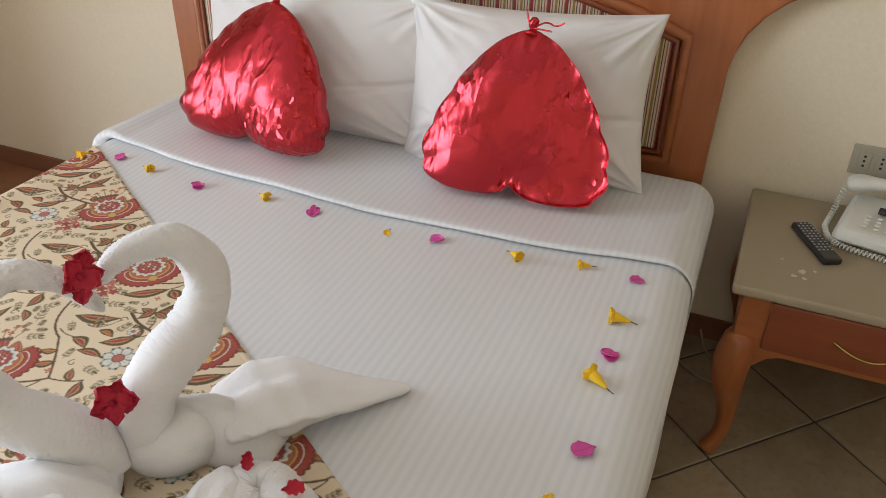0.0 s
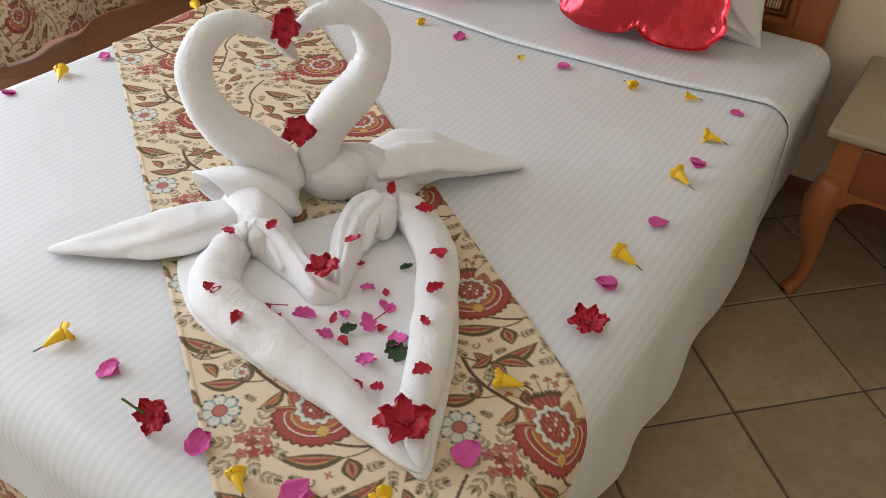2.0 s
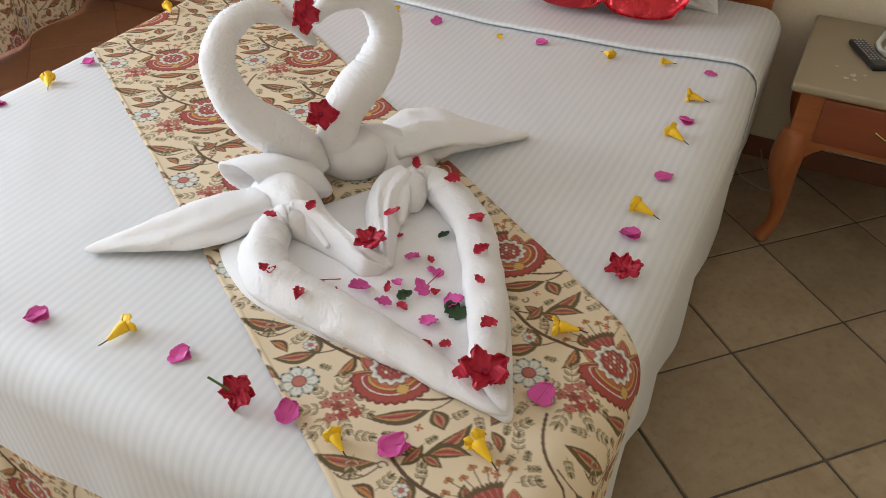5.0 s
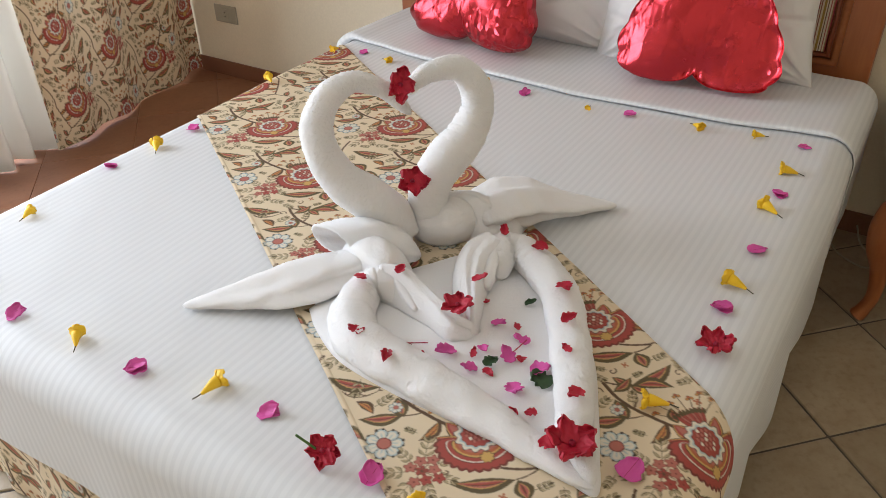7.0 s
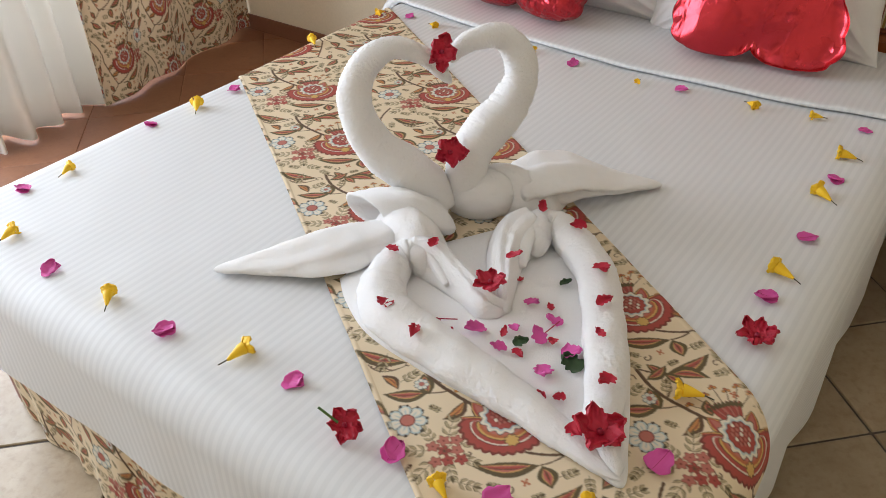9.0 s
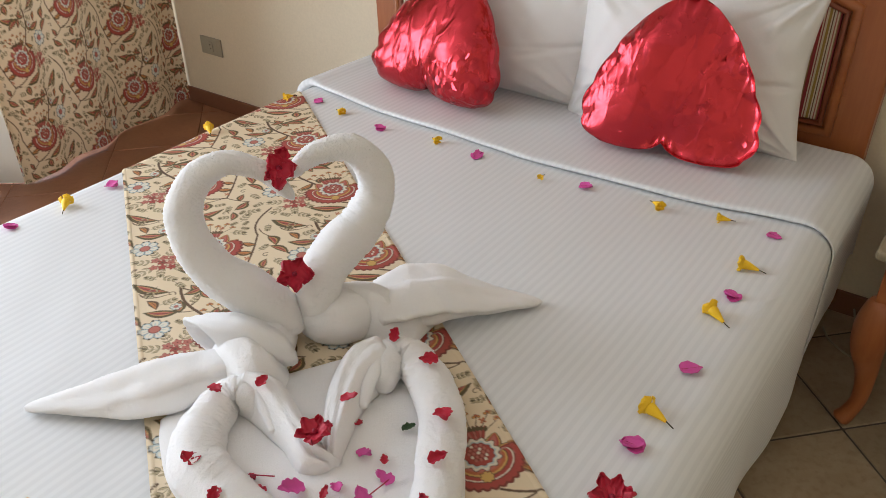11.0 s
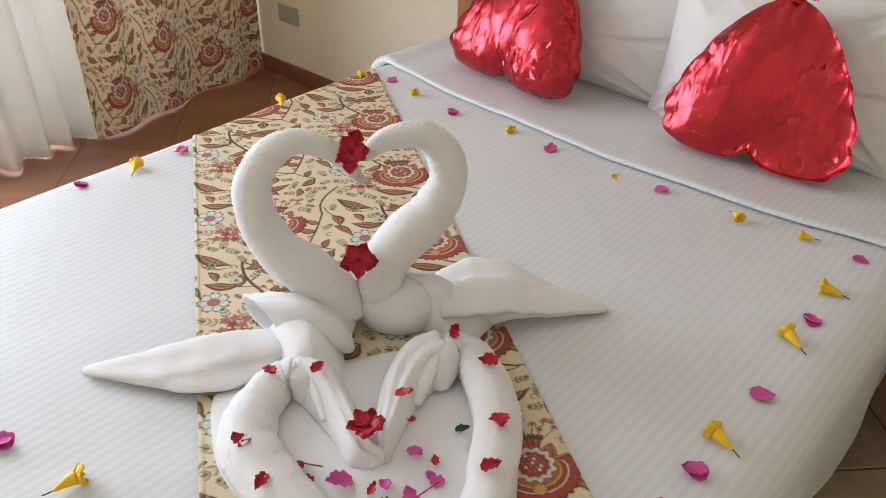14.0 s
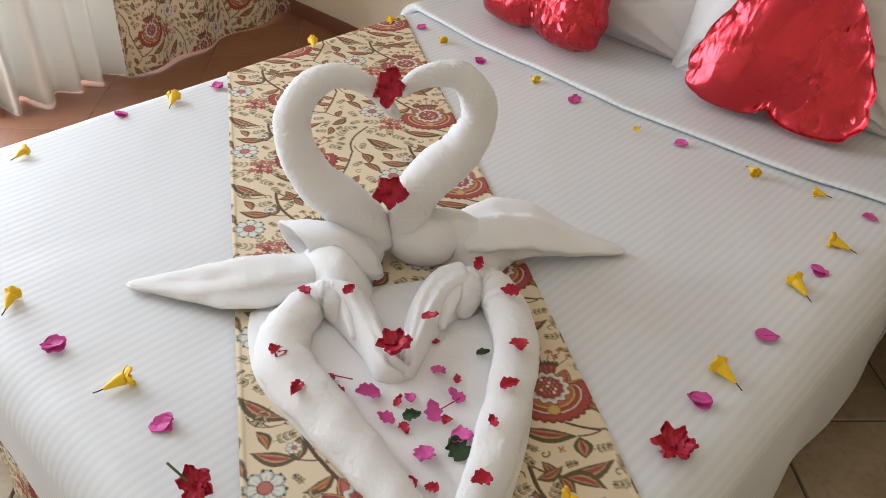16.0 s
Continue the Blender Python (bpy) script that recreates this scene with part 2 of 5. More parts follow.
def p_line(pts, w, ink):
    for (a, b), (c, d) in zip(pts, pts[1:]):
        n = max(1, int(math.hypot(c - a, d - b) / 0.006))
        for k in range(n):
            u0, v0 = a + (c - a) * k / n, b + (d - b) * k / n
            u1, v1 = a + (c - a) * (k + 1) / n, b + (d - b) * (k + 1) / n
            ang, ln = math.atan2(v1 - v0, u1 - u0), math.hypot(u1 - u0, v1 - v0)
            ca, sa = math.cos(ang), math.sin(ang)
            stamp(u0, v0, ln + w, lambda u, v: (abs(-u * sa + v * ca) < w) & (u * ca + v * sa > -w) & (u * ca + v * sa < ln + w), ink)


def p_curve(a, b, c, w, ink, n=10):
    q = [((1 - t) ** 2 * a[0] + 2 * t * (1 - t) * b[0] + t * t * c[0], (1 - t) ** 2 * a[1] + 2 * t * (1 - t) * b[1] + t * t * c[1]) for t in [k / n for k in range(n + 1)]]
    p_line(q, w, ink)


def p_curl(cu, cv, r, turn, sign=1, ink="brown"):
    q = []
    for k in range(15):
        t = k / 14
        a, rr = turn + sign * t * 5.0, r * (1 - 0.72 * t)
        q.append((cu + rr * math.cos(a), cv + rr * math.sin(a)))
    p_line(q, 0.0011, ink)


def p_full_leaf(a, b, wd, bend=0.12, fill="pink"):
    """A leaf from a to b: dark edge, pale line, coloured heart and a dark midrib."""
    ang, ln = math.atan2(b[1] - a[1], b[0] - a[0]), 1.12 * math.hypot(b[0] - a[0], b[1] - a[1])
    wd = 1.22 * wd
    c, s = math.cos(ang), math.sin(ang)
    p_leaf(*a, ang, ln, wd, "brown" if fill == "orange" else "olive", bend)
    for t, f, w, ink in ((0.13, 0.76, 0.50, "gold"), (0.15, 0.72, 0.40, "rust" if fill == "orange" else fill), (0.17, 0.66, 0.20, "orange" if fill == "orange" else "red")):
        p_leaf(a[0] + c * ln * t, a[1] + s * ln * t, ang, ln * f, wd * w, ink, bend)
    p_leaf(a[0] + c * ln * 0.06, a[1] + s * ln * 0.06, ang, ln * 0.86, wd * 0.07, "brown", bend)


def p_sprig(cu, cv, ang, ln):
    """A fine spray of thin leaves."""
    c, s = math.cos(ang), math.sin(ang)
    p_line([(cu, cv), (cu + ln * c, cv + ln * s)], 0.0005, "olive")
    for k in range(3):
        t = 0.22 + 0.27 * k
        for sg in (-1, 1):
            x, y, a = cu + ln * t * c, cv + ln * t * s, ang + sg * (0.75 - 0.12 * k)
            p_leaf(x, y, a, ln * 0.40, 0.0030, "olive", sg * 0.12)
            p_leaf(x + 0.0016 * math.cos(a), y + 0.0016 * math.sin(a), a, ln * 0.33, 0.0019, "sage", sg * 0.12)
    p_leaf(cu + ln * 0.8 * c, cv + ln * 0.8 * s, ang, ln * 0.36, 0.0026, "olive")


def p_daisy(cu, cv, r):
    for k in range(7):
        a = k * math.tau / 7 + 0.3
        for rr, ink in ((1.0, "ink"), (0.90, "blue"), (0.62, "white")):
            stamp(cu + 0.64 * r * math.cos(a), cv + 0.64 * r * math.sin(a), r * 0.5, lambda u, v, q=0.33 * r * rr: np.hypot(u, v) < q, ink)
            p_leaf(cu + 0.2 * r * math.cos(a), cv + 0.2 * r * math.sin(a), a, r * 0.62, r * 0.24 * rr, ink, 0, 0.6)
        p_leaf(cu + 0.3 * r * math.cos(a), cv + 0.3 * r * math.sin(a), a, r * 0.42, r * 0.04, "blue")
        p_disc(cu + 0.93 * r * math.cos(a + 0.18), cv + 0.93 * r * math.sin(a + 0.18), r * 0.085, "ink")
        p_disc(cu + 0.93 * r * math.cos(a - 0.18), cv + 0.93 * r * math.sin(a - 0.18), r * 0.07, "ink")
    p_disc(cu, cv, r * 0.37, "wine")
    p_disc(cu, cv, r * 0.31, "pink")


def p_cluster(cu, cv, turn=0.0):
    """A spray of small red blossoms among thin leaves."""
    for k in range(7):
        a = turn + k * 0.9 + 0.25
        p_sprig(cu + 0.020 * math.cos(a), cv + 0.020 * math.sin(a), a, 0.036 + 0.006 * (k % 3))
    for k, (a, b) in enumerate(((0, 0), (0.014, 0.013), (-0.013, 0.014), (0.016, -0.010), (-0.018, -0.005), (0.001, 0.027), (0.030, 0.004), (0.004, -0.024))):
        x, y = a * math.cos(turn) - b * math.sin(turn), a * math.sin(turn) + b * math.cos(turn)
        p_line([(cu, cv), (cu + x, cv + y)], 0.0006, "brown")
        p_disc(cu + x, cv + y, 0.0094, "wine", 5, 0.20, k)
        p_disc(cu + x, cv + y, 0.0082, "pink" if k % 3 else "red", 5, 0.20, k)
        p_disc(cu + x, cv + y, 0.0017, "wine")


def p_lotus(cu, cv, ang, size):
    """A fanciful flower: dotted crown, fluted fan, scaled cup in a scalloped rim, and a wide serrated crescent below."""
    def at(a, r):
        return cu + r * math.cos(ang + a), cv + r * math.sin(ang + a)

    def petal(a, r0, ln, w, bend, inks, turn=0.0):
        for f, g, ink in inks:
            p_leaf(*at(a, r0), ang + a + turn, ln * (0.5 + 0.5 * f), w * g, ink, bend, 0.75)

    for k in range(7):
        a = (k - 3) * 0.17
        top = at(a * 1.1, size * (1.28 + 0.13 * (k % 2)))
        p_line([at(a * 0.7, size * 0.85), top], 0.0008, "brown")
        for d in (-1, 0, 1):
            p_disc(top[0] + 0.0042 * math.cos(ang + d * 1.4), top[1] + 0.0042 * math.sin(ang + d * 1.4), 0.0034, "brown")
            p_disc(top[0] + 0.0042 * math.cos(ang + d * 1.4), top[1] + 0.0042 * math.sin(ang + d * 1.4), 0.0026, "orange" if d else "rust")
    for k in range(9):                                     # the fluted fan
        a = (k - 4) * 0.105
        for w, ink in ((0.052, "wine"), (0.036, "pink" if k % 2 else "red")):
            p_leaf(*at(a * 0.5, size * 0.35), ang + a, size * 0.68, size * w, ink, 0, 0.3)
        p_leaf(*at(a * 0.88, size * 0.86), ang + a, size * 0.16, size * 0.045, "olive", 0, 0.5)
    dress = ((1.0, 1.0, "brown"), (0.94, 0.86, "gold"), (0.90, 0.72, "red"), (0.74, 0.50, "pink"))
    for sg in (-1, 1):                                     # pointed side petals
        petal(sg * 0.62, size * 0.22, size * 0.66, size * 0.20, sg * 0.10, dress)
        petal(sg * 1.15, size * 0.25, size * 0.66, size * 0.21, sg * 0.16, dress)

    def crescent(r0, r1, spread, ink, teeth=0.0):
        def f(u, v):
            x, y = u * math.cos(ang) + v * math.sin(ang), -u * math.sin(ang) + v * math.cos(ang)
            x = x - size * 0.20
            r, th = np.hypot(x, y * 0.94) / size, np.arctan2(y, -x)
            edge = np.clip(1 - (th / spread) ** 2, 0, 1) ** 0.5
            return (r > r0 + (1 - edge) * 0.20) & (r < r1 * (0.74 + 0.26 * edge) + teeth * abs(np.sin(th * 17))) & (abs(th) < spread)
        stamp(cu, cv, size * 1.5, f, ink)
    for r0, r1, sp, ink, teeth in ((0.26, 0.98, 1.72, "wine", 0.06), (0.28, 0.92, 1.68, "red", 0.05), (0.30, 0.80, 1.62, "wine", 0.0), (0.30, 0.775, 1.60, "white", 0.0), (0.30, 0.745, 1.58, "red", 0.0), (0.30, 0.655, 1.55, "brown", 0.0), (0.30, 0.635, 1.52, "gold", 0.0), (0.30, 0.59, 1.5, "rust", 0.0), (0.30, 0.52, 1.5, "pink", 0.0)):
        crescent(r0, r1, sp, ink, teeth)
    cup = at(0, size * 0.18)
    for r, ink, d in ((0.46, "ink", 0.09), (0.44, "white", 0.09), (0.37, "blue", 0.07), (0.33, "wine", 0.05), (0.31, "red", 0.04)):
        p_disc(*cup, size * r, ink, 12, d)
    for i in range(-3, 4):                                 # overlapping scales
        for j in range(-3, 4):
            u, v = (i + 0.5 * (j % 2)) * 0.105, j * 0.10
            if math.hypot(u, v) < 0.27:
                x, y = cup[0] + size * (v * math.cos(ang) - u * math.sin(ang)), cup[1] + size * (v * math.sin(ang) + u * math.cos(ang))
                p_leaf(x, y, ang, size * 0.115, size * 0.052, "wine", 0, 0.6)
                p_leaf(x, y, ang, size * 0.095, size * 0.036, "white" if (i + j) % 3 == 0 else "pink", 0, 0.6)
    p_disc(*at(math.pi, size * 0.46), size * 0.15, "brown", 8, 0.12)
    p_disc(*at(math.pi, size * 0.46), size * 0.13, "gold", 8, 0.12)


def draw_print():
    for a, b, c, w in (((-0.070, 0.095), (-0.020, 0.090), (0.025, 0.118), 0.0032), ((0.025, 0.118), (0.060, 0.135), (0.095, 0.165), 0.0032), ((-0.030, 0.130), (-0.015, 0.128), (0.000, 0.108), 0.0017),
                       ((0.022, 0.115), (0.020, 0.095), (0.014, 0.082), 0.0013), ((0.180, 0.178), (0.200, 0.205), (0.206, 0.240), 0.0024), ((0.206, 0.240), (0.160, 0.262), (0.093, 0.282), 0.0022),
                       ((0.093, 0.282), (0.035, 0.272), (-0.020, 0.335), 0.0024), ((0.206, 0.240), (0.235, 0.262), (0.245, 0.290), 0.0016), ((0.206, 0.225), (0.212, 0.205), (0.209, 0.188), 0.0014),
                       ((0.245, 0.095), (0.265, 0.110), (0.275, 0.136), 0.0018), ((0.068, 0.290), (0.090, 0.292), (0.105, 0.305), 0.0013)):
        p_curve(a, b, c, w, "brown")
    for a, b, w, bend, fill in (((0.014, 0.084), (-0.007, 0.022), 0.0115, 0.08, "pink"), ((0.018, 0.084), (-0.024, 0.090), 0.0125, 0.05, "pink"), ((0.050, 0.135), (0.072, 0.090), 0.0085, 0.14, "orange"),
                                ((0.209, 0.186), (0.176, 0.102), 0.0120, 0.08, "pink"), ((0.211, 0.188), (0.248, 0.184), 0.0130, 0.05, "pink"), ((0.037, 0.324), (0.090, 0.391), 0.0125, -0.10, "pink"),
                                ((0.275, 0.134), (0.262, 0.218), 0.0115, -0.12, "pink"), ((0.276, 0.136), (0.307, 0.190), 0.0115, 0.12, "pink"), ((0.274, 0.132), (0.305, 0.146), 0.0085, 0.05, "pink"), ((0.274, 0.134), (0.247, 0.118), 0.0075, 0.05, "pink"),
                                ((0.105, 0.303), (0.150, 0.312), 0.0105, 0.16, "pink"), ((0.245, 0.288), (0.275, 0.252), 0.0105, 0.10, "pink"), ((0.135, 0.272), (0.115, 0.246), 0.0075, 0.10, "orange")):
        p_full_leaf(a, b, w, bend, fill)
    p_curve((0.240, 0.012), (0.275, 0.020), (0.262, 0.072), 0.0011, "brown")
    for u, v, r, t, sg in ((0.262, 0.075, 0.009, 1.0, 1), (0.246, 0.018, 0.008, 3.0, -1), (0.255, 0.044, 0.008, 0.0, -1), (0.285, 0.225, 0.009, 1.2, 1), (0.232, 0.125, 0.008, 2.0, -1), (0.150, 0.098, 0.007, 4.0, 1), (0.075, 0.255, 0.008, 0.5, -1), (0.185, 0.285, 0.009, 2.5, 1)):
        p_curl(u, v, r, t, sg)
    for u, v in ((0.225, 0.150), (0.180, 0.240), (0.030, 0.205), (0.110, 0.225)):
        for k in range(6):
            p_disc(u + 0.004 * (k % 3), v + 0.0045 * (k // 3) + 0.002 * (k % 2), 0.0022, "rust")
    for u, v, a_, ln in ((0.105, 0.120, 0.6, 0.036), (0.225, 0.050, -0.6, 0.040), (0.295, 0.050, 1.9, 0.034), (0.020, 0.255, 2.5, 0.038), (0.060, 0.225, 1.2, 0.034), (0.190, 0.060, 0.9, 0.036), (0.300, 0.270, 1.6, 0.036), (0.205, 0.300, 0.4, 0.034), (0.315, 0.110, 2.6, 0.032)):
        p_sprig(u, v, a_, ln)
    p_cluster(0.132, 0.066, 0.5)
    p_full_leaf((0.150, 0.300), (0.195, 0.330), 0.0085, 0.1)
    p_full_leaf((0.060, 0.150), (0.030, 0.160), 0.0080, 0.1)
    p_full_leaf((-0.045, 0.098), (-0.060, 0.140), 0.0085, -0.1)
    p_full_leaf((0.165, 0.262), (0.150, 0.225), 0.0085, 0.1, "orange")
    p_full_leaf((0.236, 0.268), (0.205, 0.282), 0.0080, 0.1)
    p_daisy(0.057, 0.034, 0.033)
    p_daisy(0.312, 0.080, 0.013)
    p_lotus(0.116, 0.172, math.pi - 0.12, 0.076)


def fill_gaps():
    """Fine sprays wherever the cloth is still bare."""
    rng = random.Random(4)
    for k in range(700):
        u, v = rng.uniform(0, TU), rng.uniform(0, TV / 2)
        r = 0.020 if k < 250 else (0.015 if k < 480 else 0.011)
        i, j, w = int(u * PX), int(v * PX), int(r * PX)
        rows, cols = np.arange(j - w, j + w, 3) % CH, np.arange(i - w, i + w, 3) % CW
        bare = np.all(abs(canvas[np.ix_(rows, cols)] - CREAM) < 1e-6, -1).mean()
        if bare > 0.97:
            ang = rng.uniform(0, math.tau)
            c, d = math.cos(ang), math.sin(ang)
            if r > 0.018 and k % 3:
                p_full_leaf((u - 0.02 * c, v - 0.02 * d), (u + 0.018 * c, v + 0.018 * d), 0.0080, 0.14, "orange" if k % 4 == 0 else "pink")
            else:
                p_sprig(u - r * c, v - r * d, ang, r * 1.9)


draw_print()
fill_gaps()
for axis in (0, 1):
    canvas = 0.5 * canvas + 0.25 * (np.roll(canvas, 1, axis) + np.roll(canvas, -1, axis))


def print_color(u, v):
    return canvas[(np.floor(v * PX).astype(int)) % CH, (np.floor(u * PX).astype(int)) % CW]


# ---- the room ----
ROOM_X0, ROOM_X1, ROOM_Y0, ROOM_Y1, ROOM_Z = -2.50, 2.10, -2.40, 2.68, 2.75
WALL = 0.16


def wall_box(name, x0, y0, z0, x1, y1, z1, material=PLASTER, label="cream painted plaster wall", category="wall"):
    ob = part(name, box(x0, y0, z0, x1, y1, z1), material, None)
    return tagged(ob, label, category, kind="structure")


wall_box("wall_north", ROOM_X0 - WALL, ROOM_Y1, -0.1, ROOM_X1 + WALL, ROOM_Y1 + WALL, ROOM_Z)
wall_box("wall_south", ROOM_X0 - WALL, ROOM_Y0 - WALL, -0.1, ROOM_X1 + WALL, ROOM_Y0, ROOM_Z)
# out of view; its distance is set to bounce light onto the bed's right side
wall_box("wall_east", ROOM_X1, ROOM_Y0, -0.1, ROOM_X1 + WALL, ROOM_Y1, ROOM_Z)
west = bmesh.new()
for y0, y1, z0, z1 in ((ROOM_Y0, WIN_Y0, -0.1, ROOM_Z), (WIN_Y1, ROOM_Y1, -0.1, ROOM_Z), (WIN_Y0, WIN_Y1, WIN_Z1, ROOM_Z), (WIN_Y0, WIN_Y1, -0.1, 0.03)):
    box(ROOM_X0 - WALL, y0, z0, ROOM_X0, y1, z1, bm=west)
tagged(part("wall_west", west, PLASTER, None), "cream plaster wall with a tall window opening", "wall", kind="structure")
wall_box("ceiling", ROOM_X0 - WALL, ROOM_Y0 - WALL, ROOM_Z, ROOM_X1 + WALL, ROOM_Y1 + WALL, ROOM_Z + 0.12, WHITE_PAINT, "plain white painted ceiling", "ceiling")
floor = wall_box("floor", ROOM_X0, ROOM_Y0, -0.1, ROOM_X1, ROOM_Y1, -0.004, GROUT, "diagonally laid beige ceramic tile floor with dark joints", "floor")
ground = part("ground", box(-60, -60, -0.5, ROOM_X0 - WALL, 60, -0.12), speckled("pale_paving", (0.45, 0.42, 0.36), (0.4, 0.37, 0.31), 1, 0.9), None)
tagged(ground, "pale paved ground outside the window", "ground", kind="structure")

base = tagged(part("baseboard", box(ROOM_X0, ROOM_Y1 - 0.012, 0.0, ROOM_X1, ROOM_Y1 - 0.0005, 0.078, 0.003), TERRA_SKIRT, None), "brown terracotta tile skirting along the wall", "baseboard", kind="structure")

window = thing("window_1", "tall white framed balcony window", "window", (ROOM_X0 - 0.09, 0, 0), kind="structure")
for y0, y1, z0, z1 in ((WIN_Y0, WIN_Y0 + 0.05, 0.03, WIN_Z1), (WIN_Y1 - 0.05, WIN_Y1, 0.03, WIN_Z1), (WIN_Y0 + 0.05, WIN_Y1 - 0.05, 0.03, 0.09), (WIN_Y0 + 0.05, WIN_Y1 - 0.05, WIN_Z1 - 0.06, WIN_Z1)):
    part("window_frame", box(-0.03, y0, z0, 0.03, y1, z1, 0.004), ALU, window)


# ---- the bed ----
BX0, BX1, BY0, BY1, BZ, BR = -0.972, 0.735, 0.43, 2.60, 0.58, 0.075


def drape(a, b, lift=0.0, swell=1.0):
    """Takes flat cloth coordinates to the surface of the made bed: the top, a rounded shoulder, then the hanging side."""
    ix0, ix1, iy0, iy1 = BX0 + BR, BX1 - BR, BY0 + BR, BY1 - BR
    cx, cy = np.clip(a, ix0, ix1), np.clip(b, iy0, iy1)
    dx, dy = a - cx, b - cy
    e = np.hypot(dx, dy)
    k = np.where(e > 1e-9, 1 / np.maximum(e, 1e-9), 0)
    nx, ny = dx * k, dy * k
    R = BR + lift
    ang = np.clip(e / BR, 0, np.pi / 2)
    low = np.maximum(e - BR * np.pi / 2, 0)
    s = np.where(abs(ny) > abs(nx), a, b)
    fold = low * swell * (0.020 * np.sin(s * 17 + 2 * np.sin(s * 5)) + 0.025 * wavy(s * 9, low * 6)) - low * np.where(nx > 0.5, 0.035, 0.02)
    out = R * np.sin(ang) + fold + low * 0.02
    x, y = cx + nx * out, cy + ny * out
    x = x - 0.012 * np.clip((x - 0.45) / 0.25, 0, 1) * np.clip((b - 1.85) / 0.30, 0, 1)      # drawn in towards the head
    z = BZ - BR + R * np.cos(ang) - low
    top = 0.0035 * wavy(a * 5.5, b * 4.2) + 0.0016 * wavy(a * 15, b * 11, 2.0)
    z = z + top * np.cos(ang)
    return np.stack([x, y, z], -1)


def cloth(name, a, b, parent, material, lift=0.0, swell=1.0, color=None, label="", uv=None):
    dx, dy = a - np.clip(a, BX0 + BR, BX1 - BR), b - np.maximum(b, BY0 + BR)
    e = np.maximum(np.hypot(dx, dy), 1e-9)
    side = np.where(dx > 0, HANG_R, HANG_L)
    most = (dx / e) ** 2 * side + (dy / e) ** 2 * (HANG_F - 0.06 * (np.clip(a, BX0, BX1) + 0.25))
    k = np.minimum(1, most / e)
    P = drape(a - dx * (1 - k), b - dy * (1 - k), lift, swell)
    me = grid_mesh(name, P, np.stack([a, b], -1) if uv is None else uv, color)
    return adopt(name, me, material, parent, label)


bed = thing("double_bed", "wide double bed made with white striped sheets and floral skirt", "bed", (0, 0, 0))
part("mattress", box(BX0 + 0.035, BY0 + 0.035, 0.28, BX1 - 0.035, BY1 - 0.01, BZ - 0.012, 0.05, 4), COTTON, bed, "thick white mattress under the sheets")
part("bed_base", box(BX0 + 0.06, BY0 + 0.06, 0.03, BX1 - 0.06, BY1 - 0.03, 0.28, 0.01), WOOD_RED, bed)

SHOULDER = BR * (np.pi / 2 - 1)
HANG_R, HANG_F, HANG_L = SHOULDER + BR + 0.385, SHOULDER + BR + 0.20, SHOULDER + BR + 0.24
sa, sb = np.meshgrid(np.linspace(BX0 + BR - HANG_L, BX1 - BR + HANG_R, 460), np.linspace(BY0 + BR - HANG_F, 2.17, 430))
cloth("top_sheet", sa, sb, bed, STRIPE, 0.0, 1.0)
fa, fb = np.meshgrid(np.linspace(BX0 + BR - HANG_L, BX1 - BR + 0.33, 300), np.linspace(2.10, BY1 - 0.01, 60))
cloth("under_sheet", fa, fb, bed, STRIPE, 0.001, 0.6)
# the turned-down band: a thick fold with a rounded edge
t = np.linspace(0, 1, 70)
prof_y = np.where(t < 0.12, 2.085 - 0.014 * np.sin(t / 0.12 * np.pi) - 0.002, 2.083 + (t - 0.12) / 0.88 * 0.37)
prof_l = np.where(t < 0.12, 0.003 + 0.015 * (1 - np.cos(t / 0.12 * np.pi)) / 2, 0.018 - 0.010 * (t - 0.12) / 0.88)
ta, tb = np.meshgrid(np.linspace(BX0 + BR - HANG_L, BX1 - BR + 0.40, 330), prof_y)
tb = tb - 0.047 + 0.064 * np.clip(abs(ta + 0.1) / 0.8, 0, 1.05) ** 2 + 0.003 * np.sin(ta * 13)
cloth("sheet_fold", ta, tb, bed, STRIPE, prof_l[:, None] * (1 - 0.75 * np.clip((ta - BX1 + BR) / 0.12, 0, 1)) + 0.020 * np.clip((BX0 + BR + 0.04 - ta) / 0.12, 0, 1) * np.clip(t / 0.12, 0, 1)[:, None], 0.6, label="turned-down band of the white top sheet")


